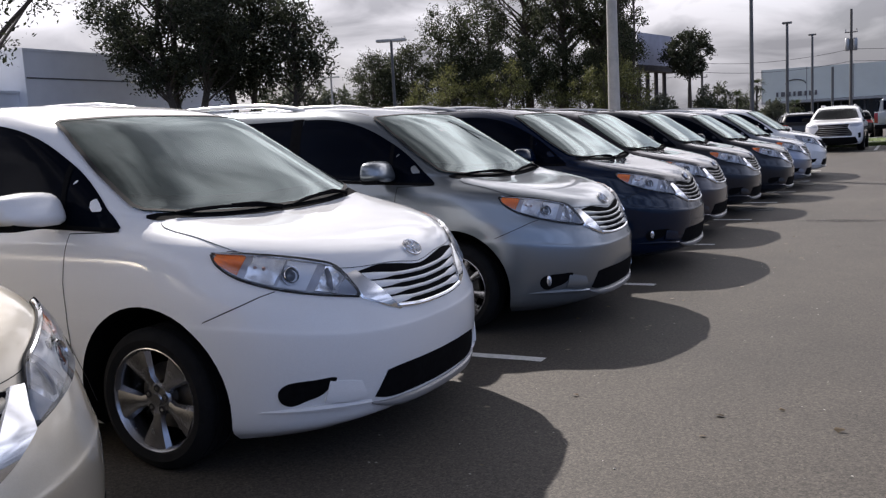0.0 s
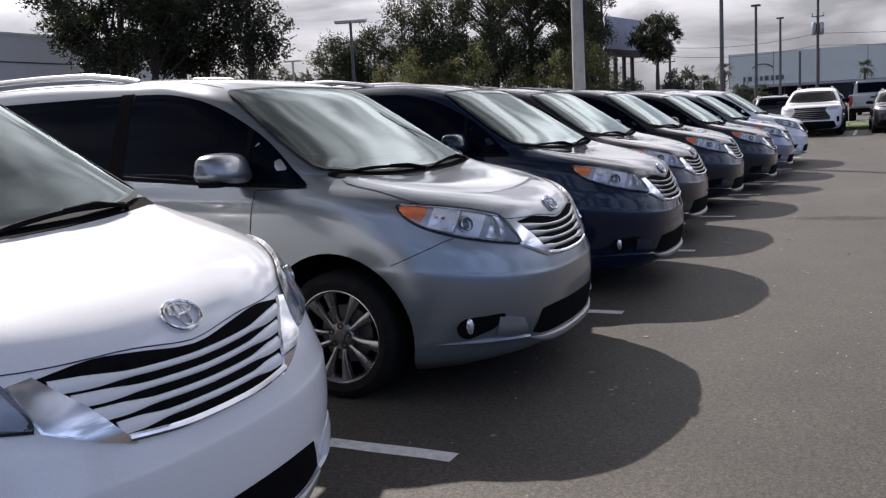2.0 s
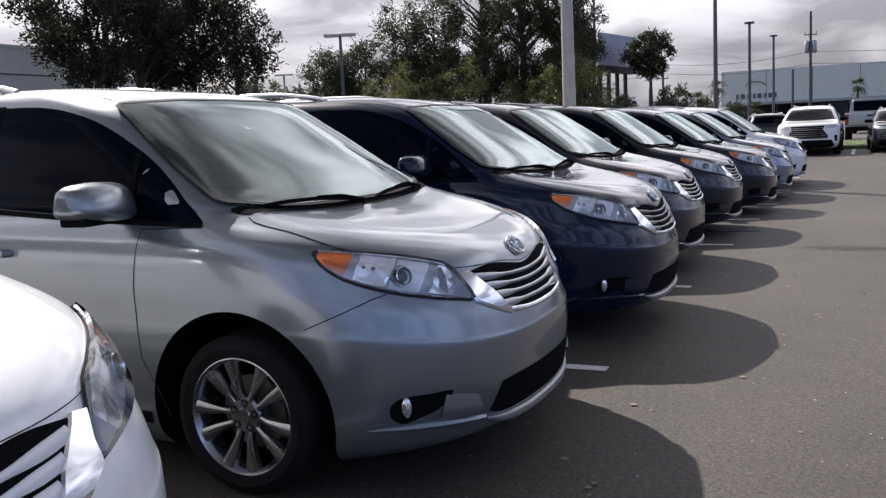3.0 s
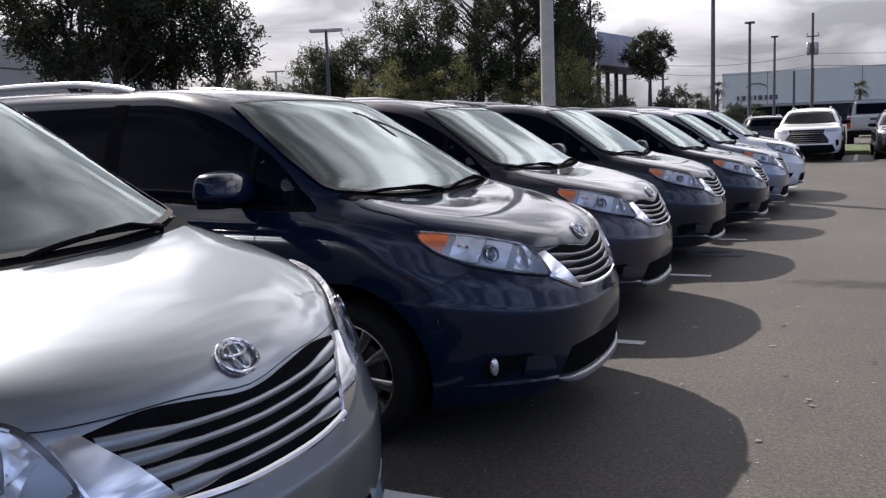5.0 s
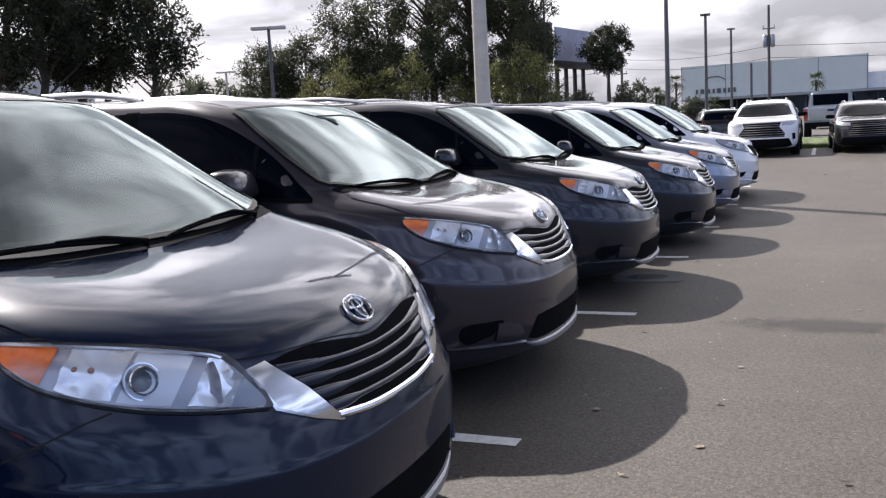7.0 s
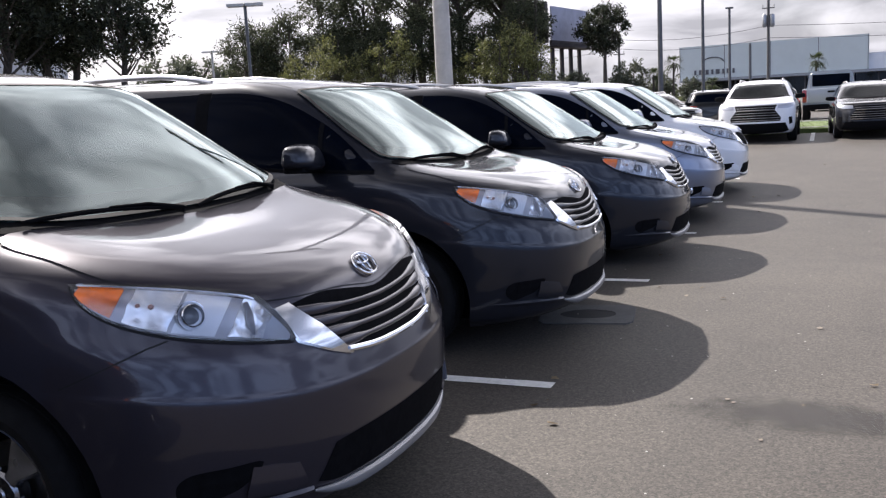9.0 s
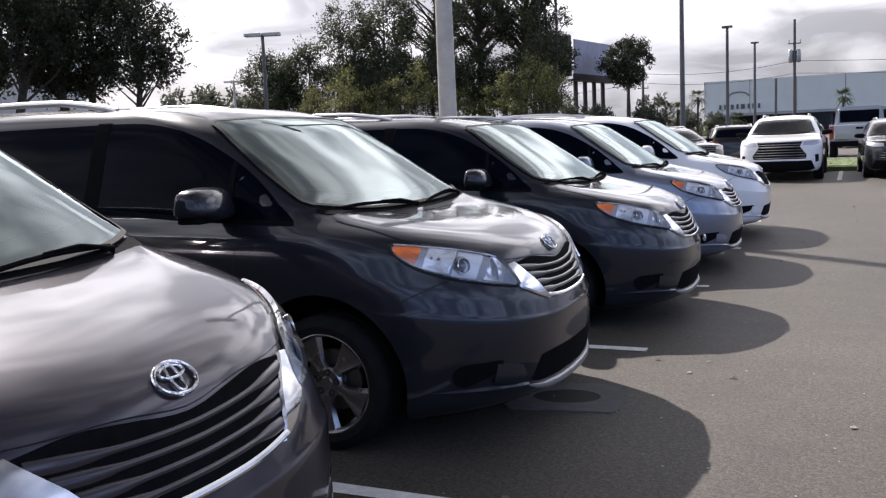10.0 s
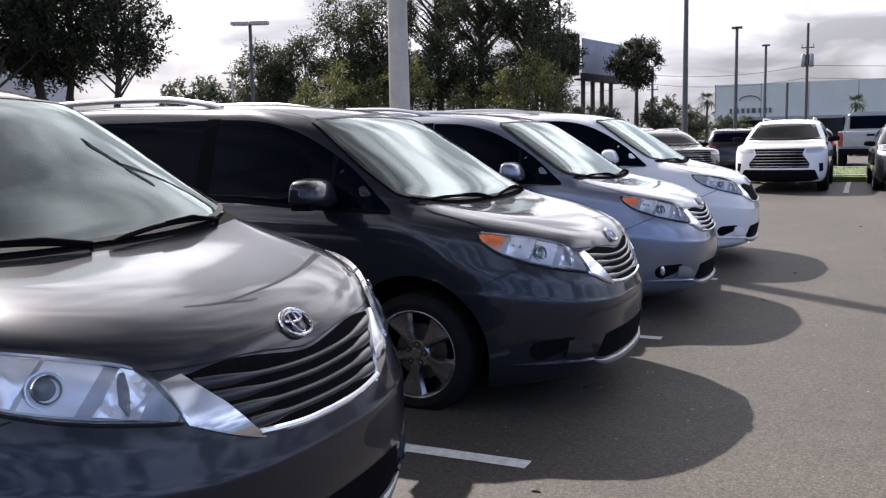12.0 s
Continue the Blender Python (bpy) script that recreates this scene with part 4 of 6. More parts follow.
    # mirrors
    for side in (-1, 1):
        b = mirror_bm()
        if side > 0:
            flip_y(b)
        bmesh.ops.transform(b, matrix=Matrix.Diagonal((1.35, 1.12, 0.95, 1)), verts=b.verts[:])
        m = part("door_mirror", b, paint_mat, van, "", True, 50, pose(-1.495, -1.115, 1.200, 0, 0, 6) if side < 0 else pose(-1.76, 1.06, 1.19, 0, 0, -6))
        base = boxed(-0.040, -0.140, -0.086, 0.088, 0.140, -0.046, bevel=0.016, segs=3)
        part("mirror_base", base, BLACK_PLASTIC, m, "black lower mirror shell")
        foot = bmesh.new()
        tube(foot, [(0.03, -side * 0.20, -0.075), (0.01, -side * 0.10, -0.070), (0.0, 0.0, -0.055)], [0.035, 0.035, 0.05], 8, True, 0.7)
        part("mirror_foot", foot, BLACK_PLASTIC, m)
        face = boxed(-0.042, -0.095, -0.06, -0.036, 0.095, 0.06, bevel=0.002, segs=1)
        part("mirror_glass", face, CHROME, m)
    # roof rails
    for side in (-1, 1):
        b, pts = bmesh.new(), []
        for k in range(25):
            u = k / 24
            p, nor = on_shell(tree, (-2.45 - 2.0 * u, side * (0.60 - 0.02 * u), 1.7), DOWN)
            pts.append(p + Vector((0, 0, 0.052 * min(1.0, 5 * u, 5 * (1 - u)) ** 0.6 - 0.004)))
        tube(b, pts, 0.016, 8, True, 1.2)
        part("roof_rail", b, RAIL, van, "satin silver roof rail")
    part("roof_gap", ribbon(tree, [(-1.80, -0.64, 1.64), (-2.4, -0.66, 1.69), (-4.4, -0.64, 1.69)], DOWN, 0.008, 0.0015), GAP, van)
    part("roof_gap", ribbon(tree, [(-1.80, 0.64, 1.64), (-2.4, 0.66, 1.69), (-4.4, 0.64, 1.69)], DOWN, 0.008, 0.0015), GAP, van)
    # tail: window and lamps
    rear = mirrored([(-4.9, 0.0, 1.18), (-4.9, 0.66, 1.20), (-4.8, 0.58, 1.52), (-4.8, 0.0, 1.56)])
    part("rear_window", patch(tree, rear, (1, 0, 0), 0.004, 0.004, 0.08), PRIVACY, van)
    tail = [(-4.95, -0.95, 1.20), (-4.95, -0.70, 1.20), (-5.0, -0.72, 0.92), (-5.0, -0.96, 0.95)]
    both_sides("tail_lamp", lambda: patch(tree, tail, (0.9, 0.4, 0), 0.006, 0.006, 0.05), TAIL_RED, van, "red tail lamp")
    for x in (-0.955, -3.985):
        for side in (-1, 1):
            wheel(van, x, side, rims, True)
    return van


FACET = material("faceted_reflector", (0.92, 0.93, 0.97), 0.16, 0.75, vary=0.1, scale=20)
LIP = material("satin_silver_lip", (0.27, 0.275, 0.29), 0.34, 0.5, vary=0.06, scale=9)
RAIL = material("satin_rail", (0.62, 0.62, 0.63), 0.3, 1.0)
TAIL_RED = material("red_lamp_lens", (0.30, 0.01, 0.01), 0.12, coat=1.0, vary=0.2, scale=40)


def recolour(van, mat, old):
    """Gives a copied van its own paint."""
    for o in van.children_recursive:
        if o.type == 'MESH':
            for s in o.material_slots:
                if s.material == old:
                    s.link = 'OBJECT'
                    s.material = mat
    return van


SMOKED = material("smoked_lamp", (0.16, 0.16, 0.18), 0.2, 0.6, vary=0.3, scale=30)
PAINT = {
    "champagne": paint("champagne_paint", (0.52, 0.47, 0.38), 0.45),
    "white": paint("pearl_white_paint", (0.84, 0.84, 0.85), 0.0, 0.4),
    "silver": paint("silver_paint", (0.235, 0.262, 0.290), 0.75, 0.30),
    "navy": paint("navy_blue_paint", (0.0020, 0.0090, 0.028), 0.06, 0.28, 1.42, 0.03),
    "mocha": paint("dark_brownish_grey_paint", (0.042, 0.037, 0.047), 0.42, 0.28, 1.45, 0.05),
    "graphite": paint("graphite_grey_paint", (0.021, 0.0228, 0.0310), 0.35, 0.28, 1.42, 0.04),
    "iron": paint("iron_grey_paint", (0.020, 0.0226, 0.0315), 0.35, 0.28, 1.42, 0.04),
    "ice_blue": paint("pale_blue_silver_paint", (0.21, 0.235, 0.30), 0.65, 0.30),
}


def ground_z(y):
    """The lot is level by the row, sinks slightly to a drain line and climbs towards its far end."""
    u, v = min(1.0, max(0.0, (y - 14.5) / 14.5)), min(1.0, max(0.0, (y - 11.4) / 1.6))
    return 0.33 * u * u * (3 - 2 * u) - 0.042 * v * v * (3 - 2 * v)


VAN_ROW = [   # nose x, centre y, paint, rims, fog lamps, label
    (0.175, -4.20, "champagne", "five", False, "champagne minivan parked nose-out at the row's end"),
    (0.002, -1.368, "white", "five", False, "pearl white minivan with five-spoke alloy wheels"),
    (0.072, 1.520, "silver", "ten", True, "silver minivan with multi-spoke wheels and fog lamps"),
    (0.109, 4.240, "navy", "ten", True, "navy blue minivan with multi-spoke wheels"),
    (-0.110, 6.906, "mocha", "five", False, "dark brownish-grey minivan with chrome-trimmed grille"),
    (-0.074, 9.767, "graphite", "five", False, "graphite grey minivan with five-spoke alloy wheels"),
    (0.096, 12.777, "iron", "five", False, "iron grey minivan parked nose-out in the row"),
    (0.135, 15.698, "ice_blue", "ten", True, "pale blue-silver minivan parked near the row's end"),
    (0.22, 18.55, "white", "five", False, "white minivan at the far end of the row"),
]
first = build_van(PAINT["white"], "five", False)
fogged = None
for nx, cy, col, rims, fog, words in VAN_ROW:
    m = pose(nx, cy, ground_z(cy))
    if col == "white" and cy < 0:
        first.matrix_basis = m
        van = first
    elif fog:
        if fogged is None:
            fogged = build_van(PAINT["silver"], "ten", True)
            fogged.matrix_basis = m
            van = fogged
        else:
            van = recolour(copy_thing(fogged, m), PAINT[col], PAINT["silver"])
    else:
        van = recolour(copy_thing(first, m), PAINT[col], PAINT["white"])
    tagged(van, words, "minivan", "minivans in the parked row")
    if cy > 17:                      # a newer front: smoked lamps, black grille bars
        for o in van.children_recursive:
            if o.name.startswith(("amber_lens", "grille_bar", "divider", "reflector")) and o.type == 'MESH':
                o.material_slots[0].link = 'OBJECT'
                o.material_slots[0].material = LAMP_DARK if o.name.startswith("amber") else SMOKED if not o.name.startswith("grille") else BLACK_PLASTIC


# a small pale sticker high on one windscreen
sticker_glass = next(o for o in fogged.children if o.name.startswith("windscreen"))
part("sticker", boxed(-0.022, -0.045, 0.0, 0.022, 0.045, 0.003), LINE_WHITE, sticker_glass, "small white sticker", False, m=pose(-1.405, -0.18, 1.482, 0, 32.5, 0))


# ---------------------------------------------------------------- the lot
def sheet():
    bm = bmesh.new()
    xs = [-1800, -600, -200, -100, -60, -30, -12, -5, 0, 5, 12, 30, 60, 100, 200, 600, 1800]
    ys = [-1800, -600, -200, -80, -30, -10, 0, 8, 9.5, 10, 10.5, 11, 11.5, 12, 12.5] + [13 + k for k in range(18)] + [36, 45, 60, 90, 140, 200, 400, 800, 1800]
    grid = [[bm.verts.new((x, y, ground_z(y))) for x in xs] for y in ys]
    for a, b in zip(grid, grid[1:]):
        for k in range(len(xs) - 1):
            bm.faces.new((a[k], a[k + 1], b[k + 1], b[k]))
    return bm


tagged(link_mesh("ground", sheet(), ASPHALT), "weathered grey asphalt parking lot with fine aggregate", "ground", kind="structure")


def stripe(name, x0, y0, x1, y1, width, label):
    """A painted line with slightly worn edges, a few millimetres proud of the asphalt."""
    a, b = Vector((x0, y0, 0)), Vector((x1, y1, 0))
    d = (b - a).normalized()
    s = Vector((-d.y, d.x, 0))
    n = max(2, int((b - a).length / 0.12))
    bm, prev = bmesh.new(), None
    for i in range(n + 1):
        c = a + (b - a) * i / n
        w0, w1 = width / 2 + random.uniform(-0.004, 0.003), width / 2 + random.uniform(-0.004, 0.003)
        p, q = c + s * w0, c - s * w1
        v = [bm.verts.new((p.x, p.y, ground_z(p.y) + 0.004)), bm.verts.new((q.x, q.y, ground_z(q.y) + 0.004))]
        if prev:
            bm.faces.new((prev[0], prev[1], v[1], v[0]))
        prev = v
    bmesh.ops.recalc_face_normals(bm, faces=bm.faces[:])
    return tagged(link_mesh(name, bm, LINE_WHITE, False), label, "road marking", "stall lines", "structure")


for k in range(-2, 8):
    far = 0.12 if k > 4 else 0.0
    stripe("stall_line", -5.4, 2.8 * k + far, 0.0, 2.8 * k + far, 0.10, "worn white painted stall line on asphalt")
for k in range(5):
    stripe("stall_line", 1.02 + 2.75 * (k - 1), 26.9, 1.02 + 2.75 * (k - 1), 31.4, 0.10, "white painted stall line beside the parked cars")

# raised planting strip beyond the far row, with a concrete kerb
zk = ground_z(40)
kerb = tagged(link_mesh("kerb", boxed(-3.0, 31.5, zk - 0.2, 60, 31.66, zk + 0.15, bevel=0.02), CONCRETE, False), "pale concrete kerb round a grass strip", "kerb", kind="structure")


tagged(link_mesh("kerb", boxed(-1.0, 37.5, zk - 0.2, 60, 37.66, zk + 0.15, bevel=0.02), CONCRETE, False), "pale concrete kerb behind the grass strip", "kerb", kind="structure")


def lawn(x0, y0, x1, y1, z, n):
    bm = bmesh.new()
    box(bm, x0, y0, z - 0.2, x1, y1, z)
    rng = random.Random(5)
    for _ in range(n):
        x, y, a = rng.uniform(x0, x1), y0 + (y1 - y0) * rng.random() ** 2, rng.uniform(0, 6.28)
        h, w = rng.uniform(0.03, 0.08), 0.010
        c, s = math.cos(a) * w, math.sin(a) * w
        v = [bm.verts.new(p) for p in ((x - c, y - s, z), (x + c, y + s, z), (x + rng.uniform(-.04, .04), y + rng.uniform(-.04, .04), z + h))]
        bm.faces.new(v)
    return bm


tagged(link_mesh("grass_strip", lawn(-1.0, 30.95, 60, 37.5, zk + 0.12, 14000), GRASS, False), "strip of mown green grass behind the kerb", "grass", kind="stuff")


# ---------------------------------------------------------------- other parked vehicles
SUV_LEVELS = np.array([
    (-0.10, 0.24, 0.55, 3.2, 0.87, 0.26, -4.80, 0.32),
    (-0.03, 0.32, 0.58, 3.2, 0.93, 0.36, -4.86, 0.42),
    (0.00, 0.48, 0.60, 3.0, 0.955, 0.52, -4.89, 0.56),
    (-0.01, 0.65, 0.60, 2.9, 0.96, 0.70, -4.88, 0.74),
    (-0.03, 0.82, 0.60, 2.9, 0.96, 0.86, -4.86, 0.90),
    (-0.07, 0.97, 0.62, 2.9, 0.95, 0.98, -4.84, 1.02),
    (-0.16, 1.06, 0.64, 2.9, 0.93, 1.05, -4.82, 1.08),
    (-0.55, 1.11, 0.60, 2.9, 0.90, 1.10, -4.78, 1.16),
    (-1.10, 1.16, 0.46, 3.2, 0.88, 1.17, -4.74, 1.24),
    (-1.22, 1.18, 0.42, 3.4, 0.87, 1.22, -4.72, 1.30),
    (-1.55, 1.38, 0.38, 3.4, 0.80, 1.39, -4.64, 1.45),
    (-1.90, 1.57, 0.36, 3.2, 0.71, 1.57, -4.52, 1.58),
    (-2.20, 1.65, 0.34, 2.8, 0.60, 1.65, -4.40, 1.64),
    (-2.60, 1.685, 0.30, 2.4, 0.35, 1.68, -4.0, 1.67),
    (-2.90, 1.69, 0.15, 2.2, 0.02, 1.69, -3.6, 1.68),
])
SEDAN_LEVELS = SUV_LEVELS.copy()
SEDAN_LEVELS[:, 1] = np.where(SUV_LEVELS[:, 1] < 1.0, SUV_LEVELS[:, 1] * 0.84, 0.84 + (SUV_LEVELS[:, 1] - 1.0) * 0.88)
SEDAN_LEVELS[:, 5] = np.where(SUV_LEVELS[:, 5] < 1.0, SUV_LEVELS[:, 5] * 0.84, 0.84 + (SUV_LEVELS[:, 5] - 1.0) * 0.88)
SEDAN_LEVELS[:, 7] = np.where(SUV_LEVELS[:, 7] < 1.0, SUV_LEVELS[:, 7] * 0.84, 0.84 + (SUV_LEVELS[:, 7] - 1.0) * 0.88)


DARK_CABIN = material("dark_cabin", (0.030, 0.034, 0.034), 0.8, vary=0.5, scale=3)


def build_suv(levels, paint_mat, words, kind="suv"):
    """A five-door car with a barred grille, lamps, glass, mirrors and wheels, nose at x = 0 facing +x."""
    car = thing("suv" if kind == "suv" else "sedan", words, "car", "cars parked across the lot")
    bm = shell(levels, steps=3, nf=18, ns=16, nr=8)
    bmesh.ops.recalc_face_normals(bm, faces=bm.faces[:])
    tree = Skin(bm)
    body = part("body", bm, [paint_mat, LINER], car)
    cut_arches(body, (-0.95, -3.74), 0.42, 0.58, 1.2, 0.37)
    s = 1.0 if kind == "suv" else 0.84
    zt = lambda z: z * s if z < 1 else 0.84 + (z - 1) * 0.88 if s < 1 else z
    F = (-1, 0, 0)
    mouth = [(0, y, zt(z)) for y, z in ((0.52, 1.00), (0.47, 0.87), (0.62, 0.66), (0.60, 0.565), (-0.60, 0.565), (-0.62, 0.66), (-0.47, 0.87), (-0.52, 1.00))]
    g = part("grille", patch(tree, mouth, F, 0.004, 0.004, 0.06), BLACK_PLASTIC, car, "black grille with chrome bars")
    for z, half in ((0.595, 0.60), (0.660, 0.60), (0.725, 0.56), (0.790, 0.51), (0.865, 0.47), (0.925, 0.485), (0.985, 0.51)):
        b, pts = bmesh.new(), []
        for i in range(11):
            y = -half + 2 * half * i / 10
            p, nor = on_shell(tree, (0, y, zt(z)), F)
            pts.append(p + nor * 0.015)
        tube(b, pts, 0.019 if z == 0.865 else 0.010, 6, True, 1.0)
        part("grille_bar", b, CHROME, g)
    lamp = [(-0.1, -0.56, zt(0.99)), (-0.2, -0.74, zt(1.005)), (-0.50, -0.90, zt(1.03)), (-0.45, -0.905, zt(0.96)), (-0.2, -0.78, zt(0.90)), (-0.1, -0.53, zt(0.90))]
    both_sides("headlight", lambda: patch(tree, lamp, (-0.8, 0.55, 0), 0.008, 0.008, 0.04), LAMP_DARK, car, "clear headlamp")
    low = mirrored([(0, 0, zt(0.52)), (0, 0.72, zt(0.52)), (0, 0.80, zt(0.32)), (0, 0.66, zt(0.27)), (0, 0, zt(0.25))])
    part("lower_intake", patch(tree, low, F, 0.014, 0.010, 0.06), BLACK_PLASTIC, car)
    fogp = [(-0.2, -0.78, zt(0.66)), (-0.3, -0.85, zt(0.67)), (-0.3, -0.86, zt(0.50)), (-0.2, -0.80, zt(0.47))]
    both_sides("fog_recess", lambda: patch(tree, fogp, (-0.7, 0.6, 0), 0.004, 0.004, 0.05), BLACK_PLASTIC, car)
    screen = mirrored([(-1.25, 0, zt(1.205)), (-1.28, 0.45, zt(1.21)), (-1.36, 0.76, zt(1.235)), (-1.9, 0.62, zt(1.55)), (-1.92, 0.3, zt(1.57)), (-1.92, 0, zt(1.575))])
    glass = part("windscreen", patch(tree, screen, F, 0.006, 0.0, 0.07), CAR_GLASS, car)
    part("screen_trim", patch(tree, screen, F, 0.0025, 0.002, 0.08), DARK_CABIN, glass)
    c = mirrored([(-1.18, 0, zt(1.172)), (-1.22, 0.5, zt(1.18)), (-1.32, 0.80, zt(1.215)), (-1.37, 0.78, zt(1.235)), (-1.29, 0.45, zt(1.208)), (-1.26, 0, zt(1.203))])
    part("cowl", patch(tree, c, (-0.5, 0, -0.85), 0.004, 0.004, 0.07), BLACK_PLASTIC, car)
    wins = [[(-1.62, -0.9, zt(1.20)), (-2.05, -0.8, zt(1.54)), (-2.45, -0.8, zt(1.57)), (-2.45, -0.9, zt(1.20))], [(-2.52, -0.9, zt(1.20)), (-2.52, -0.8, zt(1.57)), (-3.35, -0.8, zt(1.57)), (-3.40, -0.9, zt(1.22))], [(-3.47, -0.9, zt(1.22)), (-3.42, -0.8, zt(1.56)), (-4.1, -0.8, zt(1.53)), (-4.35, -0.9, zt(1.28))]]
    for w in wins:
        both_sides("side_window", lambda w=w: patch(tree, w, (0, 1, 0), 0.005, 0.004, 0.08), PRIVACY, car, "dark side glass")
    rear = mirrored([(-4.7, 0, zt(1.24)), (-4.7, 0.68, zt(1.26)), (-4.6, 0.60, zt(1.52)), (-4.6, 0, zt(1.54))])
    part("rear_window", patch(tree, rear, (1, 0, 0), 0.004, 0.004, 0.08), PRIVACY, car)
    tail = [(-4.8, -0.95, zt(1.12)), (-4.85, -0.60, zt(1.10)), (-4.85, -0.62, zt(0.96)), (-4.8, -0.95, zt(0.92))]
    both_sides("tail_lamp", lambda: patch(tree, tail, (0.9, 0.4, 0), 0.006, 0.006, 0.05), TAIL_RED, car, "red tail lamp")
    for side in (-1, 1):
        b = mirror_bm()
        if side > 0:
            flip_y(b)
        part("door_mirror", b, BLACK_PLASTIC, car, "black mirror cap", True, 50, pose(-1.62, side * 1.04, zt(1.20), 0, 0, side * -6) @ Matrix.Diagonal((0.8, 0.8, 0.8, 1)))
        if kind == "suv":
            r = bmesh.new()
            tube(r, [(-2.3, side * 0.56, 1.64), (-2.45, side * 0.56, 1.715), (-4.0, side * 0.55, 1.71), (-4.15, side * 0.55, 1.63)], 0.018, 8)
            part("roof_rail", r, RAIL, car, "satin roof rail")
    for x in (-0.95, -3.74):
        for side in (-1, 1):
            wheel(car, x, side, "five")
    return car


def build_pickup(paint_mat, words):
    """A pickup with cab, open bed and tailgate, rear at x = 0, facing -x."""
    car = thing("pickup_truck", words, "truck", "cars parked across the lot")
    bed = bmesh.new()
    box(bed, -1.75, -0.98, 0.55, 0.0, -0.86, 1.22, bevel=0.03)
    box(bed, -1.75, 0.86, 0.55, 0.0, 0.98, 1.22, bevel=0.03)
    box(bed, -1.75, -0.9, 0.55, -0.02, 0.9, 0.72)
    part("bed", bed, paint_mat, car)
    gate = part("tailgate", boxed(-0.01, -0.80, 0.70, 0.05, 0.80, 1.21, bevel=0.025), paint_mat, car)
    part("gate_handle", boxed(0.05, -0.12, 1.05, 0.065, 0.12, 1.12, bevel=0.005), BLACK_PLASTIC, gate)
    part("bumper", boxed(-0.05, -0.96, 0.45, 0.17, 0.96, 0.64, bevel=0.04), BLACK_PLASTIC, car, "black rear bumper")
    part("plate_bar", boxed(0.171, 0.25, 0.52, 0.178, 0.75, 0.72), LINE_WHITE, car)
    for s in (-1, 1):
        part("tail_lamp", boxed(-0.04, s * 0.90 - 0.075, 0.72, 0.04, s * 0.90 + 0.075, 1.18, bevel=0.02), TAIL_RED, car, "red tail lamp")
    cab = bmesh.new()
    r = bmesh.ops.create_cube(cab, size=1.0)
    for v in r["verts"]:
        up = v.co.z > 0
        v.co = Vector(((-1.85 if v.co.x > 0 else -3.95) + (0 if v.co.x > 0 else 0.55) * up - (0.12 if v.co.x > 0 and up else 0), v.co.y * (1.52 if up else 1.92), 1.88 if up else 0.5))
    bmesh.ops.bevel(cab, geom=cab.edges[:], offset=0.09, segments=3, affect='EDGES')
    part("cab", cab, paint_mat, car)
    part("rear_window", boxed(-1.965, -0.66, 1.30, -1.87, 0.66, 1.74, bevel=0.03), PRIVACY, car)
    for s in (-1, 1):
        part("side_window", boxed(-3.35, s * 0.86 - 0.03, 1.30, -2.1, s * 0.86 + 0.03, 1.74, bevel=0.02), PRIVACY, car)
    part("front_end", boxed(-5.6, -0.98, 0.45, -3.8, 0.98, 1.24, bevel=0.12, segs=3), paint_mat, car)
    for x in (-0.95, -4.65):
        for s in (-1, 1):
            wheel(car, x, s, "five")
    return car


def row_of_cars():
    white_suv = build_suv(SUV_LEVELS, PAINT["white"], "white sport utility car parked facing the lane beside grass")
    black = paint("black_paint", (0.012, 0.012, 0.014), 0.3)
    slate = paint("dark_slate_paint", (0.035, 0.038, 0.042), 0.5)
    maroon = paint("maroon_paint", (0.075, 0.010, 0.012), 0.4)
    grey = paint("mid_grey_paint", (0.14, 0.15, 0.16), 0.6)
    low = Matrix.Diagonal((0.96, 0.92, 0.885, 1))
    white_suv.matrix_basis = pose(-0.22, 26.75, ground_z(26.9), 0, 0, -90) @ low
    spots = [
        (2.35, 26.95, black, -88, "black sport utility car with bright grille"),
        (5.15, 27.0, grey, -90, "grey sport utility car parked in the far row"),
        (-2.3, 29.4, slate, -58, "dark grey crossover parked across the lot"),
        (-2.55, 37.0, black, 100, "black sport utility car seen from behind with red lamps"),
        (-5.6, 40.5, black, 92, "black sport utility car in the far rows"),
        (-0.5, 47.0, black, 92, "black sport utility car in the far rows"),
        (-1.9, 52.0, maroon, 90, "maroon sport utility car far across the lot"),
        (3.2, 52.0, grey, 90, "grey sport utility car far across the lot"),
        (-8.0, 47.0, grey, 90, "grey sport utility car far across the lot"),
        (6.2, 47.5, black, 90, "black sport utility car far across the lot"),
    ]
    for x, y, mat, turn, words in spots:
        c = recolour(copy_thing(white_suv, pose(x, y, ground_z(y), 0, 0, turn) @ low), mat, PAINT["white"])
        tagged(c, words)
    sedan = build_suv(SEDAN_LEVELS, PAINT["silver"], "pale silver sedan parked behind the dark cars", "sedan")
    sedan.matrix_basis = pose(-5.0, 34.0, ground_z(34), 0, 0, -80)
    for x, y, mat, turn in ((-10.5, 42.0, grey, -90), (8.8, 47.0, PAINT["white"], -90), (1.6, 58.0, PAINT["white"], -90)):
        recolour(copy_thing(sedan, pose(x, y, ground_z(y), 0, 0, turn)), mat, PAINT["silver"])["label"] = "sedan parked in the far rows of the lot"
    truck = build_pickup(paint("pale_silver_paint", (0.36, 0.38, 0.40), 0.15), "silver pickup truck parked with its tailgate to the lane")
    truck.matrix_basis = pose(1.52, 40.3, ground_z(40), 0, 0, -90)


row_of_cars()


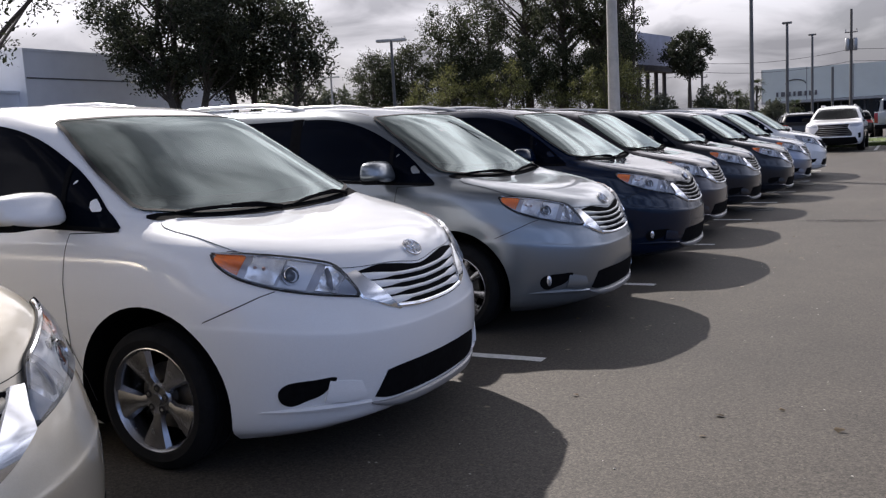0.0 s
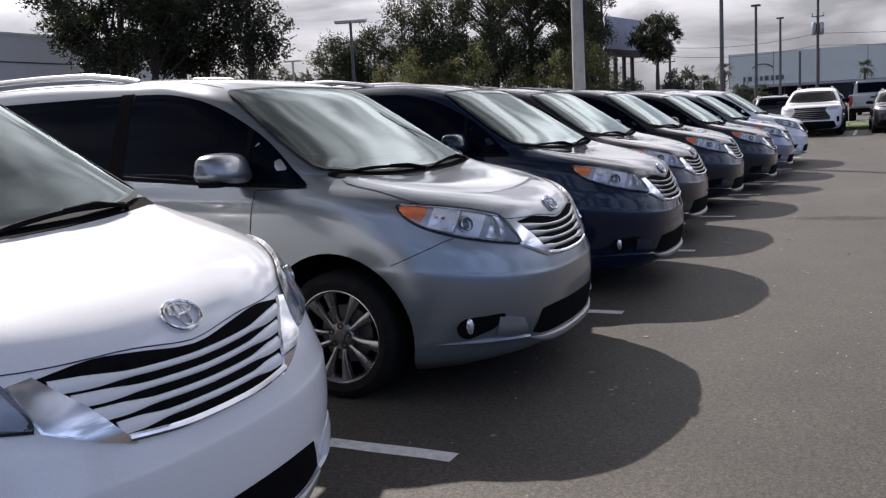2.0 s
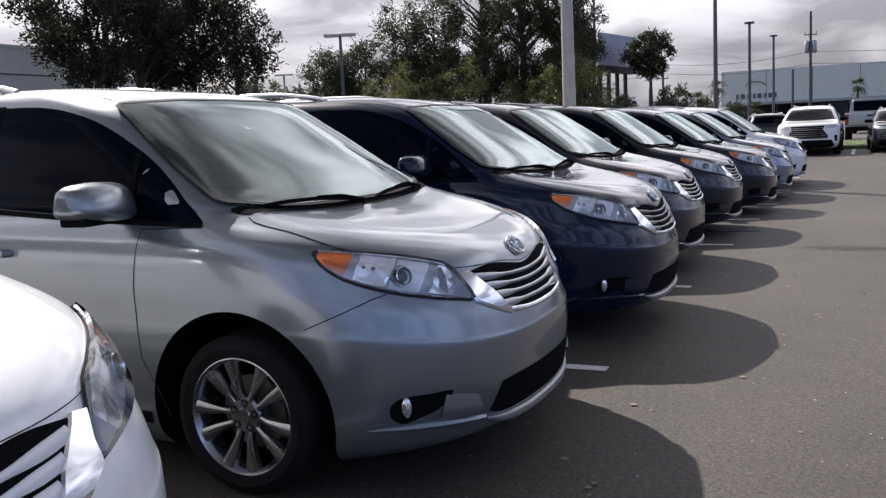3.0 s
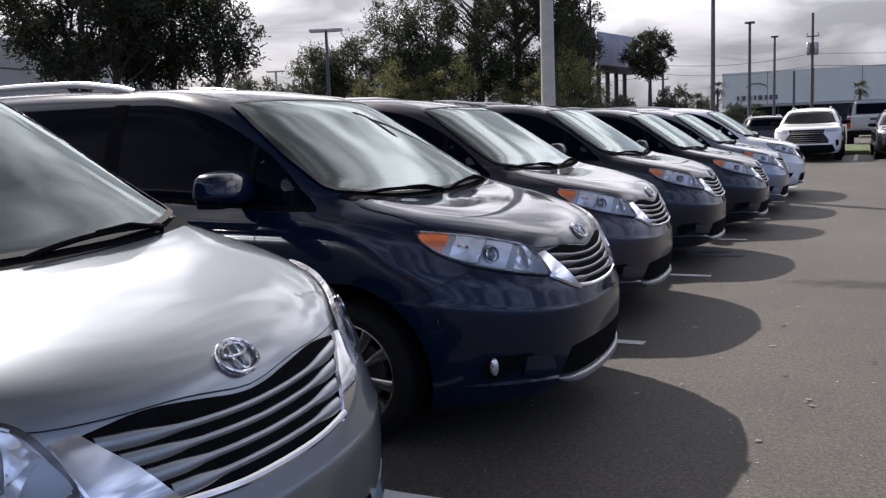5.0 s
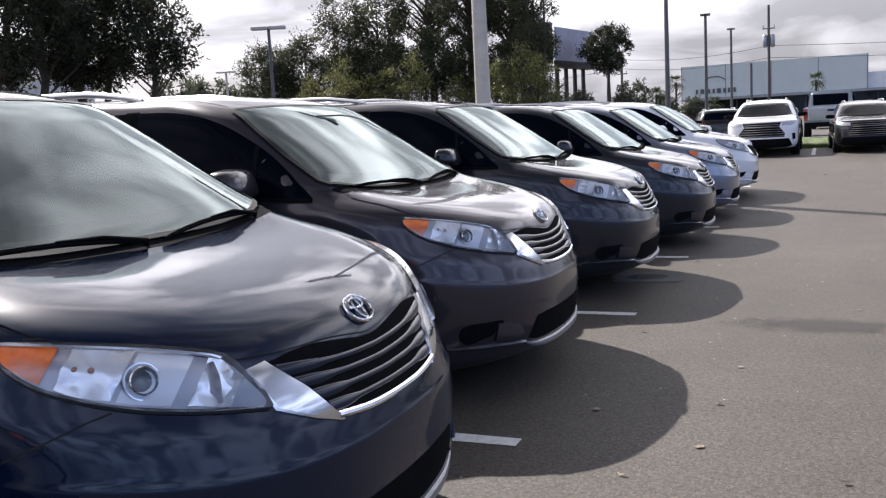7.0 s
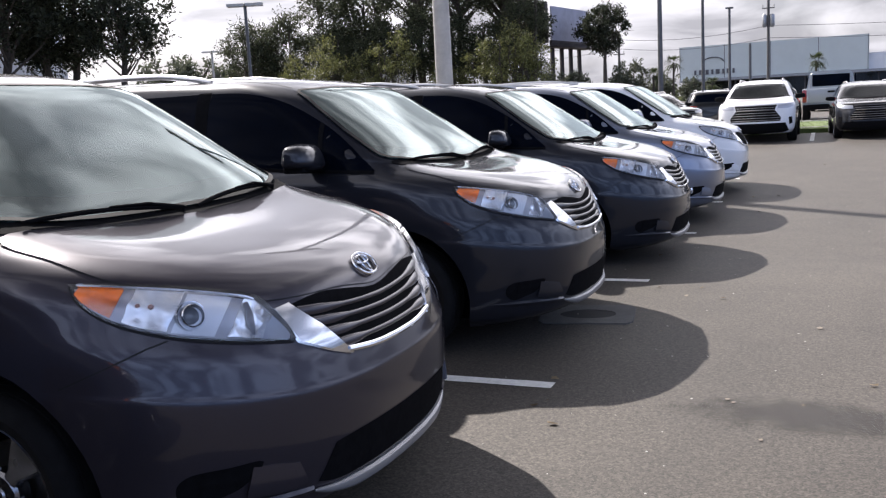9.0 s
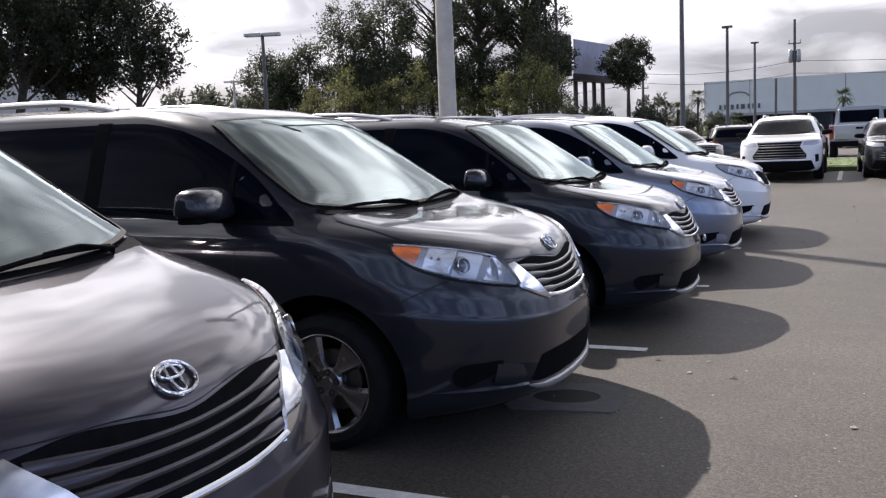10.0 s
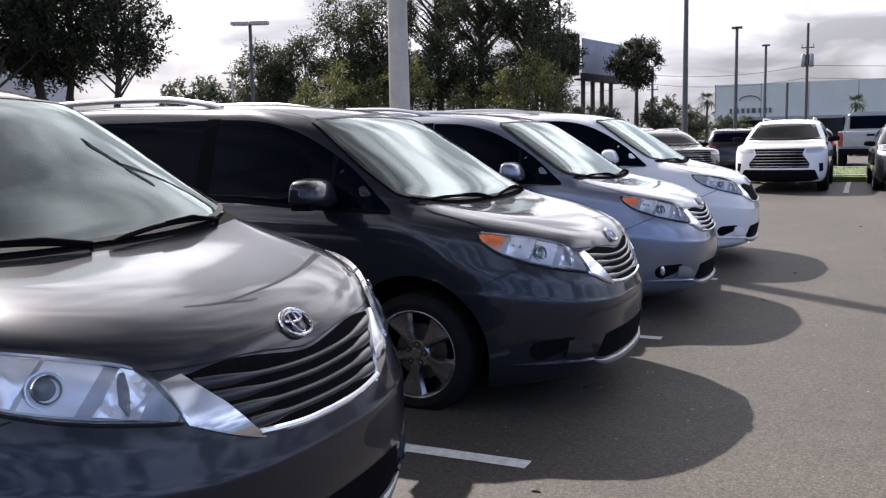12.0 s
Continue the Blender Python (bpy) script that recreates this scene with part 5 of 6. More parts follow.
# ---------------------------------------------------------------- poles and wires
def shoebox(parent, m, mat=LAMP_HEAD, long=0.75):
    b = boxed(-0.05, -0.24, -0.09, long, 0.24, 0.09, bevel=0.03)
    h = part("lamp_head", b, mat, parent, "flat shoebox lamp head", False)
    h.matrix_basis = m
    g = part("lamp_glass", boxed(0.06, -0.19, -0.098, long - 0.05, 0.19, -0.088), REFLECTOR, h, "", False)
    return h


def lamp_post(x, y, height, r0, r1, heads, mat, words, head_mat=LAMP_HEAD, arm=0.25):
    """A tapered post on a base, with flat heads on short arms."""
    z = ground_z(y)
    post = thing("street_lamp", words, "lamp post", "lot lamp posts")
    post.matrix_basis = pose(x, y, z)
    b = bmesh.new()
    tube(b, [(0, 0, 0), (0, 0, height * 0.5), (0, 0, height)], [r0, (r0 + r1) / 2, r1], 20)
    part("pole", b, mat, post)
    f = bmesh.new()
    tube(f, [(0, 0, -0.1), (0, 0, 0.55), (0, 0, 0.60)], [r0 * 1.9, r0 * 1.9, r0 * 1.7], 20)
    part("footing", f, CONCRETE, post)
    for turn in heads:
        a = bmesh.new()
        tube(a, [(0, 0, height - 0.12), (arm * math.cos(radians(turn)), arm * math.sin(radians(turn)), height - 0.08)], 0.035, 8)
        part("arm", a, mat, post)
        shoebox(post, pose(0, 0, height - 0.06, 0, 0, turn) @ Matrix.Translation((arm - 0.12, 0, 0)), head_mat, 0.95 if arm > 0.2 else 0.45)
    return post


lamp_post(-5.79, 21.17, 9.3, 0.185, 0.125, (60, 240), POLE_CONCRETE, "thick round concrete lamp post behind the parked row", DARK_STEEL)
lamp_post(-29.8, 49.5, 7.9, 0.12, 0.09, (20, 200), DARK_STEEL, "dark steel lamp post with two pale flat heads", LAMP_HEAD, 0.21)
lamp_post(-61.0, 88.0, 9.0, 0.15, 0.12, (20, 200), POLE_CONCRETE, "distant lamp post with two pale flat heads")
lamp_post(-80.0, 120.0, 8.6, 0.15, 0.12, (20, 200), POLE_CONCRETE, "distant lamp post with two pale flat heads")
lamp_post(-6.45, 51.8, 9.0, 0.14, 0.10, (0, 180), DARK_STEEL, "tall dark steel lamp post", DARK_STEEL, 0.1)
lamp_post(-8.6, 88.1, 10.2, 0.16, 0.12, (0, 180), DARK_STEEL, "tall dark steel lamp post", DARK_STEEL, 0.1)
lamp_post(-9.0, 117.3, 11.3, 0.17, 0.13, (0, 180), DARK_STEEL, "tall dark steel lamp post", DARK_STEEL, 0.1)


def utility_pole(x, y, height, words, cans=True):
    p = thing("utility_pole", words, "utility pole")
    p.matrix_basis = pose(x, y, ground_z(y))
    b = bmesh.new()
    tube(b, [(0, 0, 0), (0, 0, height)], [0.30, 0.22], 12)
    part("pole", b, WOOD_POLE, p)
    part("crossarm", boxed(-1.1, -0.1, height - 4.3, 1.1, 0.1, height - 4.12), WOOD_POLE, p)
    for s in (-0.66, 0.66) if cans else ():
        t = bmesh.new()
        tube(t, [(s, 0, height - 7.6), (s, 0, height - 7.4), (s, 0, height - 5.5), (s, 0, height - 5.3)], [0.3, 0.42, 0.42, 0.28], 12)
        part("transformer", t, GALV, p, "grey can transformer")
    for s in (-0.95, 0.0, 0.95):
        t = bmesh.new()
        tube(t, [(s, 0, height - 4.05), (s, 0, height - 3.6)], 0.09, 8)
        part("insulator", t, CONCRETE, p)
    return p


utility_pole(-8.1, 182.0, 20.6, "tall wooden utility pole with transformers and wires")
utility_pole(-36.0, 185.0, 14.5, "wooden utility pole far beyond the lot", False)
lamp_post(-9.0, 150.0, 8.7, 0.2, 0.18, (), DARK_STEEL, "plain grey steel pole before the showroom", DARK_STEEL)


def wire(a, b, sag, r):
    bm = bmesh.new()
    pts = [Vector(a).lerp(Vector(b), k / 16) - Vector((0, 0, sag * 4 * (k / 16) * (1 - k / 16))) for k in range(17)]
    tube(bm, pts, r, 5)
    return tagged(link_mesh("overhead_wire", bm, DARK_STEEL), "thin dark overhead wire between utility poles", "wire")


for dz in (0.0, -2.2):
    wire((-36.0, 185.0, 13.4 + dz * 0.8), (-8.1, 182.0, 13.6 + dz), 1.0, 0.04)
    wire((-8.1, 182.0, 13.6 + dz), (75.0, 178.0, 13.0 + dz), 1.4, 0.04)
    wire((-36.0, 185.0, 13.4 + dz * 0.8), (-110.0, 190.0, 12.0 + dz), 1.4, 0.04)


# ---------------------------------------------------------------- buildings
WALL_GREY = material("pale_grey_stucco", (0.78, 0.79, 0.81), 0.85, vary=0.06, scale=0.4, bump=0.1, bump_scale=20)
WALL_BLUE = material("silver_blue_cladding", (0.60, 0.65, 0.63), 0.5, 0.0, vary=0.05, scale=0.2)
TRIM_DARK = material("dark_coping", (0.10, 0.10, 0.11), 0.6, vary=0.15, scale=1)
SHOP_GLASS = material("showroom_glass", (0.010, 0.014, 0.018), 0.06, vary=0.2, scale=0.2)

ware = thing("warehouse", "plain pale grey warehouse wall behind oak trees", "building")
part("wall", boxed(-80, 33.2, 0, -46.5, 52.2, 7.95), WALL_GREY, ware, "", False)
part("coping", boxed(-80.05, 33.15, 7.95, -46.45, 52.25, 8.12), WALL_GREY, ware, "", False)
part("side_wing", boxed(-80, -15.0, 0, -47.2, 33.18, 5.4), WALL_GREY, ware, "", False)
part("wing_coping", boxed(-80.05, -15.05, 5.4, -47.1, 33.18, 5.55), WALL_GREY, ware, "", False)

part("wall_groove", boxed(-46.5, 33.3, 6.28, -46.47, 52.1, 6.36), TRIM_DARK, ware, "", False)

deal = thing("dealership_building", "long pale blue-grey showroom with dark glazed ground floor", "building")
part("facade", boxed(-30.6, 229.0, 5.6, 10.5, 262.0, 13.3), WALL_BLUE, deal, "", False)
part("ground_floor", boxed(-29.0, 231.0, 0.0, 95.0, 262.0, 5.6), TRIM_DARK, deal, "", False)
for k in range(24):
    x = -28.0 + 5.1 * k
    pane = part("window", boxed(x, 230.9, 0.5, x + 4.7, 231.02, 4.8), SHOP_GLASS, deal, "", False)
part("low_wing", boxed(10.5, 230.0, 5.6, 95.0, 262.0, 9.2), WALL_GREY, deal, "", False)
for k in range(5):
    x = -30.5 + 10.2 * k
    part("panel_joint", boxed(x - 0.06, 228.97, 5.6, x + 0.06, 229.0, 13.3), TRIM_DARK, deal, "", False)
part("canopy", boxed(-30.5, 227.5, 5.0, 95.0, 231.0, 5.5), GALV, deal, "", False)
sign = new("wall_sign")
sign.parent = deal
for k, (x, w) in enumerate(((-27.2, 0.5), (-26.1, 0.9), (-24.6, 0.7), (-23.3, 0.5), (-22.3, 0.9), (-20.8, 0.5), (-19.8, 0.8), (-18.5, 0.5))):
    part("sign_bar", boxed(x, 228.8, 6.6, x + w, 228.95, 7.7), TRIM_DARK, sign, "dark raised sign lettering", False)
arc = bmesh.new()
tube(arc, [(-22.8 + 2.3 * math.cos(a), 228.85, 9.4 + 1.15 * math.sin(a)) for a in (0.1 + 2.95 * k / 16 for k in range(17))], 0.12, 6)
part("sign_arc", arc, TRIM_DARK, sign)


BOARD = material("weathered_billboard_sheet", (0.42, 0.42, 0.50), 0.7, vary=0.25, scale=0.2)
BOARD_BACK = material("rusty_dark_steel", (0.055, 0.045, 0.045), 0.7, vary=0.3, scale=0.8)


def billboard(x, y, turn):
    """Two sheets back to back in a V on four posts, with a catwalk under them."""
    b = thing("billboard", "pale blank billboard on dark posts among trees", "billboard")
    b.matrix_basis = pose(x, y, 0, 0, 0, turn)
    panel = part("panel", boxed(-7.1, -0.25, 11.4, 7.1, 0.0, 16.6, bevel=0.03), BOARD, b, "blank pale lilac panel", False)
    part("panel_frame", boxed(-7.3, -0.3, 11.0, 7.3, 0.15, 11.4, bevel=0.03), BOARD_BACK, panel, "", False)
    part("back_panel", boxed(-8.4, 0.2, 11.0, -7.4, 3.4, 17.2), BOARD_BACK, b, "dark end of the other sheet", False)
    part("catwalk", boxed(-7.6, -1.3, 10.3, 7.6, 1.0, 10.55), BOARD_BACK, b, "", False)
    part("skirt", boxed(-7.3, -0.2, 10.55, 7.3, 0.1, 11.0), BOARD_BACK, b, "", False)
    for k in range(4):
        p = bmesh.new()
        px = -5.6 + 3.4 * k
        tube(p, [(px, 0.5, 0), (px, 0.5, 10.4)], 0.36, 10)
        part("post", p, BOARD_BACK, b)
    return b


billboard(-36.7, 150.0, 80)


# ---------------------------------------------------------------- trees
def leafy(rng, lobes, twigs, leaf):
    """Leaf sprays along short twigs that stick out of each lobe of a crown."""
    verts, faces = [], []
    for c, r in lobes:
        for _ in range(int(twigs * r * r)):
            d = Vector((rng.gauss(0, 1), rng.gauss(0, 1), rng.gauss(0.15, 0.9))).normalized()
            start = c + d * r * rng.uniform(0.1, 0.75)
            way = (d + Vector((rng.gauss(0, 0.5), rng.gauss(0, 0.5), rng.gauss(0.1, 0.5)))).normalized()
            run = r * rng.uniform(0.25, 0.62)
            for k in range(5):
                p = start + way * run * k / 4 + Vector((rng.gauss(0, 0.07), rng.gauss(0, 0.07), rng.gauss(0, 0.07)))
                a = (way * 0.7 + Vector((rng.gauss(0, 0.7), rng.gauss(0, 0.7), rng.gauss(0, 0.6)))).normalized()
                b = a.cross(Vector((rng.gauss(0, 1), rng.gauss(0, 1), rng.gauss(0, 1)))).normalized()
                s = leaf * rng.uniform(0.55, 1.25)
                i = len(verts)
                verts += [p - a * s, p + b * s * 0.42, p + a * s, p - b * s * 0.42]
                faces.append((i, i + 1, i + 2, i + 3))
    me = bpy.data.meshes.new("crown")
    me.from_pydata([tuple(v) for v in verts], [], faces)
    return me


def tree(seed, stems, r, fork, z0, z1, wide, lobes, lobe_r, twigs, leaf, leaf_mat, words, name="tree", top=1.0, lean=0.0):
    """Stems that fork at a height into limbs, each ending in a lobe of foliage; the lobes fill a crown from z0 to z1."""
    rng = random.Random(seed)
    t = thing(name, words, "tree", "trees round the lot")
    bm, heads = bmesh.new(), []
    for k in range(stems):
        a = 6.283 * (k + rng.random() * 0.6) / stems
        out = 0.0 if stems == 1 else 0.25 * wide
        head = Vector((out * math.cos(a) + lean * fork, out * math.sin(a), fork * rng.uniform(0.85, 1.15)))
        foot = Vector((0.12 * r * math.cos(a) * stems, 0.12 * r * math.sin(a) * stems, -0.2))
        bend = foot.lerp(head, 0.5) + Vector((rng.gauss(0, 0.12), rng.gauss(0, 0.12), 0))
        tube(bm, [foot, foot.lerp(bend, 0.3), bend, head], [r * 1.4, r * 1.05, r * 0.9, r * 0.75], 9)
        heads.append(head)
    made = []
    for k in range(lobes):
        for _ in range(30):
            a, u, v = rng.uniform(0, 6.283), rng.random() ** 0.55, rng.uniform(-1, 1)
            swell = math.sqrt(max(0.0, 1 - (abs(v) ** (1.5 if v < 0 else 2.0 * top)))) * 0.85 + 0.15
            c = Vector((wide * u * swell * math.cos(a) + lean * (z0 + z1) / 2, wide * u * swell * math.sin(a), (z0 + z1) / 2 + v * (z1 - z0) / 2))
            if all((c - o).length > lobe_r * 0.85 for o, _ in made):
                break
        size = lobe_r * rng.uniform(0.65, 1.2)
        made.append((c, size))
        h = min(heads, key=lambda q: (q.xy - c.xy).length)
        away = (h.xy - c.xy).length
        root = Vector((h.x, h.y, max(fork * 0.75, c.z - 0.7 * away - rng.uniform(0.3, 0.9))))
        if root.z < c.z:
            mid = root.lerp(c, 0.5) + Vector((rng.gauss(0, 0.2), rng.gauss(0, 0.2), rng.uniform(-0.1, 0.3)))
            tube(bm, [root, mid, c, c + (c - mid) * 0.35], [r * 0.30, r * 0.17, r * 0.08, r * 0.03], 6)
        elif made[:-1]:
            o = min(made[:-1], key=lambda q: (q[0] - c).length)[0]
            tube(bm, [o, o.lerp(c, 0.5) + Vector((0, 0, 0.2)), c], [r * 0.16, r * 0.12, r * 0.05], 5)
    for h in heads:
        tip = z1 - 0.4
        tube(bm, [h, Vector((h.x + rng.gauss(0, 0.15), h.y + rng.gauss(0, 0.15), (h.z + tip) / 2)), Vector((h.x, h.y, tip))], [r * 0.75, r * 0.4, r * 0.06], 7)
    part("trunk", bm, BARK, t)
    me = leafy(rng, made, twigs, leaf)
    me.materials.append(leaf_mat)
    crown = new("crown", me)
    crown.parent = t
    tagged(crown, "uneven foliage with gaps of sky")
    return t


def plant(src, spots, labels, wide=1.0):
    """The tree itself at the first spot and turned, scaled copies at the rest."""
    for k, (x, y, s, turn) in enumerate(spots):
        m = pose(x, y, ground_z(y), 0, 0, turn) @ Matrix.Diagonal((s * wide, s * wide, s, 1))
        if k == 0:
            src.matrix_basis = m
        else:
            tagged(copy_thing(src, m), labels)


OAK_WORDS = "dark live oak with a broad dense crown"
oak = tree(3, 3, 0.27, 4.7, 5.0, 13.8, 5.3, 80, 1.30, 84, 0.13, OAK_LEAF, OAK_WORDS)
plant(oak, [(-38.2, 38.3, 1.0, 0)], OAK_WORDS)
back_oak = tree(17, 2, 0.24, 4.6, 4.9, 12.4, 3.6, 46, 1.25, 84, 0.13, OAK_LEAF, OAK_WORDS)
plant(back_oak, [(-37.4, 42.6, 1.0, 0)], OAK_WORDS)
small_oak = tree(14, 1, 0.20, 4.3, 4.7, 9.9, 2.5, 32, 1.0, 66, 0.13, OAK_LEAF, OAK_WORDS)
plant(small_oak, [(-33.3, 43.0, 1.0, 0)], OAK_WORDS)
near_oak = tree(71, 2, 0.30, 3.2, 3.9, 8.4, 5.6, 48, 0.85, 60, 0.075, OAK_LEAF, "live oak with thin spreading branches")
plant(near_oak, [(-19.6, 7.9, 1.0, 0)], OAK_WORDS)
MIX_WORDS = "leafy dark green tree at the lot's edge"
round_tree = tree(8, 3, 0.17, 4.3, 4.4, 10.6, 3.0, 44, 1.15, 62, 0.125, MID_LEAF, MIX_WORDS, top=0.7)
plant(round_tree, [(-42.6, 68.0, 0.80, 0), (-39.6, 69.0, 1.06, 70), (-25.0, 70.5, 0.93, 140), (-30.6, 69.0, 0.95, 250), (-34.4, 68.5, 0.92, 20), (-28.0, 70.0, 1.0, 310), (-22.3, 71.0, 0.86, 190)], MIX_WORDS)
spiky_tree = tree(29, 2, 0.18, 4.6, 4.6, 12.8, 2.6, 40, 1.1, 58, 0.12, MID_LEAF, "tall leafy tree with an uneven top", top=0.6)
plant(spiky_tree, [(-36.0, 70.0, 0.98, 0), (-32.6, 71.0, 1.08, 100), (-19.8, 71.0, 0.78, 30)], "tall leafy tree with an uneven top")
tall_tree = tree(21, 1, 0.36, 7.0, 9.0, 15.5, 4.6, 44, 1.0, 70, 0.12, MID_LEAF, "tall thin-crowned tree with gaps in its foliage")
plant(tall_tree, [(-25.6, 73.0, 1.0, 0), (-29.5, 73.5, 1.0, 130), (-22.6, 74.5, 1.0, 250)], "tall thin-crowned tree with gaps in its foliage")
thin_tree = tree(41, 2, 0.16, 7.6, 9.4, 14.6, 2.6, 18, 0.85, 64, 0.12, MID_LEAF, "slim sparse tree with bare stems")
plant(thin_tree, [(-20.8, 73.0, 0.98, 0), (-19.4, 71.0, 1.02, 140)], "slim sparse tree with bare stems")
lean_tree = tree(52, 2, 0.34, 7.6, 9.2, 15.6, 4.3, 42, 1.35, 46, 0.20, OAK_LEAF, "dark spreading tree beside the billboard", top=0.8)
plant(lean_tree, [(-30.4, 147.0, 1.0, 0), (-41.2, 139.0, 1.08, 80)], "dark spreading tree beside the billboard")
# far trees: their leaf colour carries the haze of the distance
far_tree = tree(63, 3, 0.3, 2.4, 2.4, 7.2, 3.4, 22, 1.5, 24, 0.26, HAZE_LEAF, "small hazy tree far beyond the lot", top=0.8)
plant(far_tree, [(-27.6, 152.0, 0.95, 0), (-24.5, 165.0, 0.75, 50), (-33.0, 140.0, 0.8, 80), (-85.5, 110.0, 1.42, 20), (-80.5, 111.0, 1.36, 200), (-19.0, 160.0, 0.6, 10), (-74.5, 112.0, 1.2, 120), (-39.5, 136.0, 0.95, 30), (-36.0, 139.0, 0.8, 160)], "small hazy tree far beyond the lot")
shrub = tree(33, 4, 0.07, 2.6, 2.2, 6.6, 2.1, 20, 0.85, 70, 0.10, BUSH_LEAF, "yellow-green shrub under the trees", "shrub", top=0.7)
plant(shrub, [(-33.0, 63.5, 1.0, 0), (-28.0, 64.5, 1.02, 60), (-18.9, 64.5, 1.02, 110), (-17.4, 66.0, 0.9, 170), (-30.4, 65.5, 0.82, 220), (-21.6, 66.0, 0.86, 20), (-35.4, 64.5, 0.85, 250), (-24.2, 66.5, 0.75, 300)], "yellow-green shrub under the trees")


def palm(x, y, h, seed, words="fan palm with a slim trunk far beyond the lot"):
    rng = random.Random(seed)
    t = thing("palm_tree", words, "palm", "palms beyond the lot")
    t.matrix_basis = pose(x, y, ground_z(y), 0, 0, rng.uniform(0, 360))
    b = bmesh.new()
    tube(b, [(0, 0, -0.1), (0.08, 0, h * 0.5), (0.0, 0, h)], [0.24, 0.17, 0.16], 8)
    part("trunk", b, BARK, t)
    verts, faces = [], []
    for k in range(64):
        a, e = rng.uniform(0, 6.28), rng.uniform(-0.7, 1.2)
        p, d, L = Vector((0, 0, h)), Vector((math.cos(a) * math.cos(e), math.sin(a) * math.cos(e), math.sin(e))), rng.uniform(1.2, 1.9)
        side = Vector((-math.sin(a), math.cos(a), 0))
        for j in range(9):
            q = p + d * L * (0.45 + 0.06 * j) - Vector((0, 0, 0.02 * j * j * L / 3))
            out = (d * 0.8 + side * (j - 4) * 0.28 + Vector((0, 0, -0.25))).normalized()
            i = len(verts)
            verts += [q - side * 0.07, q + out * 0.7, q + side * 0.07]
            faces.append((i, i + 1, i + 2))
    me = bpy.data.meshes.new("crown")
    me.from_pydata([tuple(v) for v in verts], [], faces)
    me.materials.append(PALM_LEAF)
    c = new("crown", me)
    c.parent = t
    return t


for k, (x, y, h) in enumerate(((-20.3, 150.0, 6.6), (-23.6, 151.0, 4.9), (0.2, 155.0, 5.6), (14.0, 160.0, 5.6), (-14.6, 150.0, 3.0))):
    palm(x, y, h, 40 + k)


# distant tree line and hazy low woods
def far_woods():
    rng, verts, faces = random.Random(77), [], []
    for k in range(260):
        a = radians(rng.uniform(-30, 75))
        d = rng.uniform(300, 420)
        cx, cy, r = -math.sin(a) * d, math.cos(a) * d, rng.uniform(3, 7)
        for _ in range(60):
            p = Vector((cx + rng.gauss(0, r), cy + rng.gauss(0, r), abs(rng.gauss(0, 0.6)) * r))
            s = rng.uniform(0.6, 1.6)
            u = Vector((rng.gauss(0, 1), rng.gauss(0, 1), rng.gauss(0, 1))).normalized()
            w = u.cross(Vector((rng.gauss(0, 1), rng.gauss(0, 1), rng.gauss(0, 1)))).normalized()
            i = len(verts)
            verts += [p - u * s, p + w * s * 0.6, p + u * s, p - w * s * 0.6]
            faces.append((i, i + 1, i + 2, i + 3))
    me = bpy.data.meshes.new("far_woods")
    me.from_pydata([tuple(v) for v in verts], [], faces)
    me.materials.append(MID_LEAF)
    return tagged(new("far_woods", me), "low distant line of green woods", "trees", kind="stuff")


far_woods()


# ---------------------------------------------------------------- storm drain, damp stain, litter
DRAIN_SLAB = material("stained_concrete", (0.10, 0.098, 0.095), 0.85, vary=0.2, scale=9, bump=0.3, bump_scale=90)


def storm_drain(x, y, turn):
    d = thing("storm_drain", "concrete storm drain slab with a dark open inlet", "drain")
    d.matrix_basis = pose(x, y, ground_z(y), 0, 0, turn)
    slab = bmesh.new()
    n, rx, ry = 32, 0.19, 0.13
    ring, out, deep = [], [], []
    for k in range(n):
        a = 2 * math.pi * k / n
        c, s = math.cos(a), math.sin(a)
        f = 1 / max(abs(c) / 0.31, abs(s) / 0.27)
        ring.append(slab.verts.new((rx * c, ry * s, 0.007)))
        out.append(slab.verts.new((f * c, f * s, 0.009)))
        deep.append(slab.verts.new((rx * c, ry * s, 0.002)))
    low = [slab.verts.new((v.co.x * 1.02, v.co.y * 1.02, -0.01)) for v in out]
    for k in range(n):
        j = (k + 1) % n
        slab.faces.new((ring[k], out[k], out[j], ring[j]))
        slab.faces.new((out[k], low[k], low[j], out[j]))
        slab.faces.new((deep[k], ring[k], ring[j], deep[j]))
    part("slab", slab, DRAIN_SLAB, d, "", False)
    hole = bmesh.new()
    hole.faces.new([hole.verts.new((v * rx * 0.995, w * ry * 0.995, 0.003)) for v, w in ((math.cos(2 * math.pi * k / n), math.sin(2 * math.pi * k / n)) for k in range(n))])
    part("inlet", hole, GAP, d, "dark inlet", False)
    return d


storm_drain(-0.20, 9.98, 8)


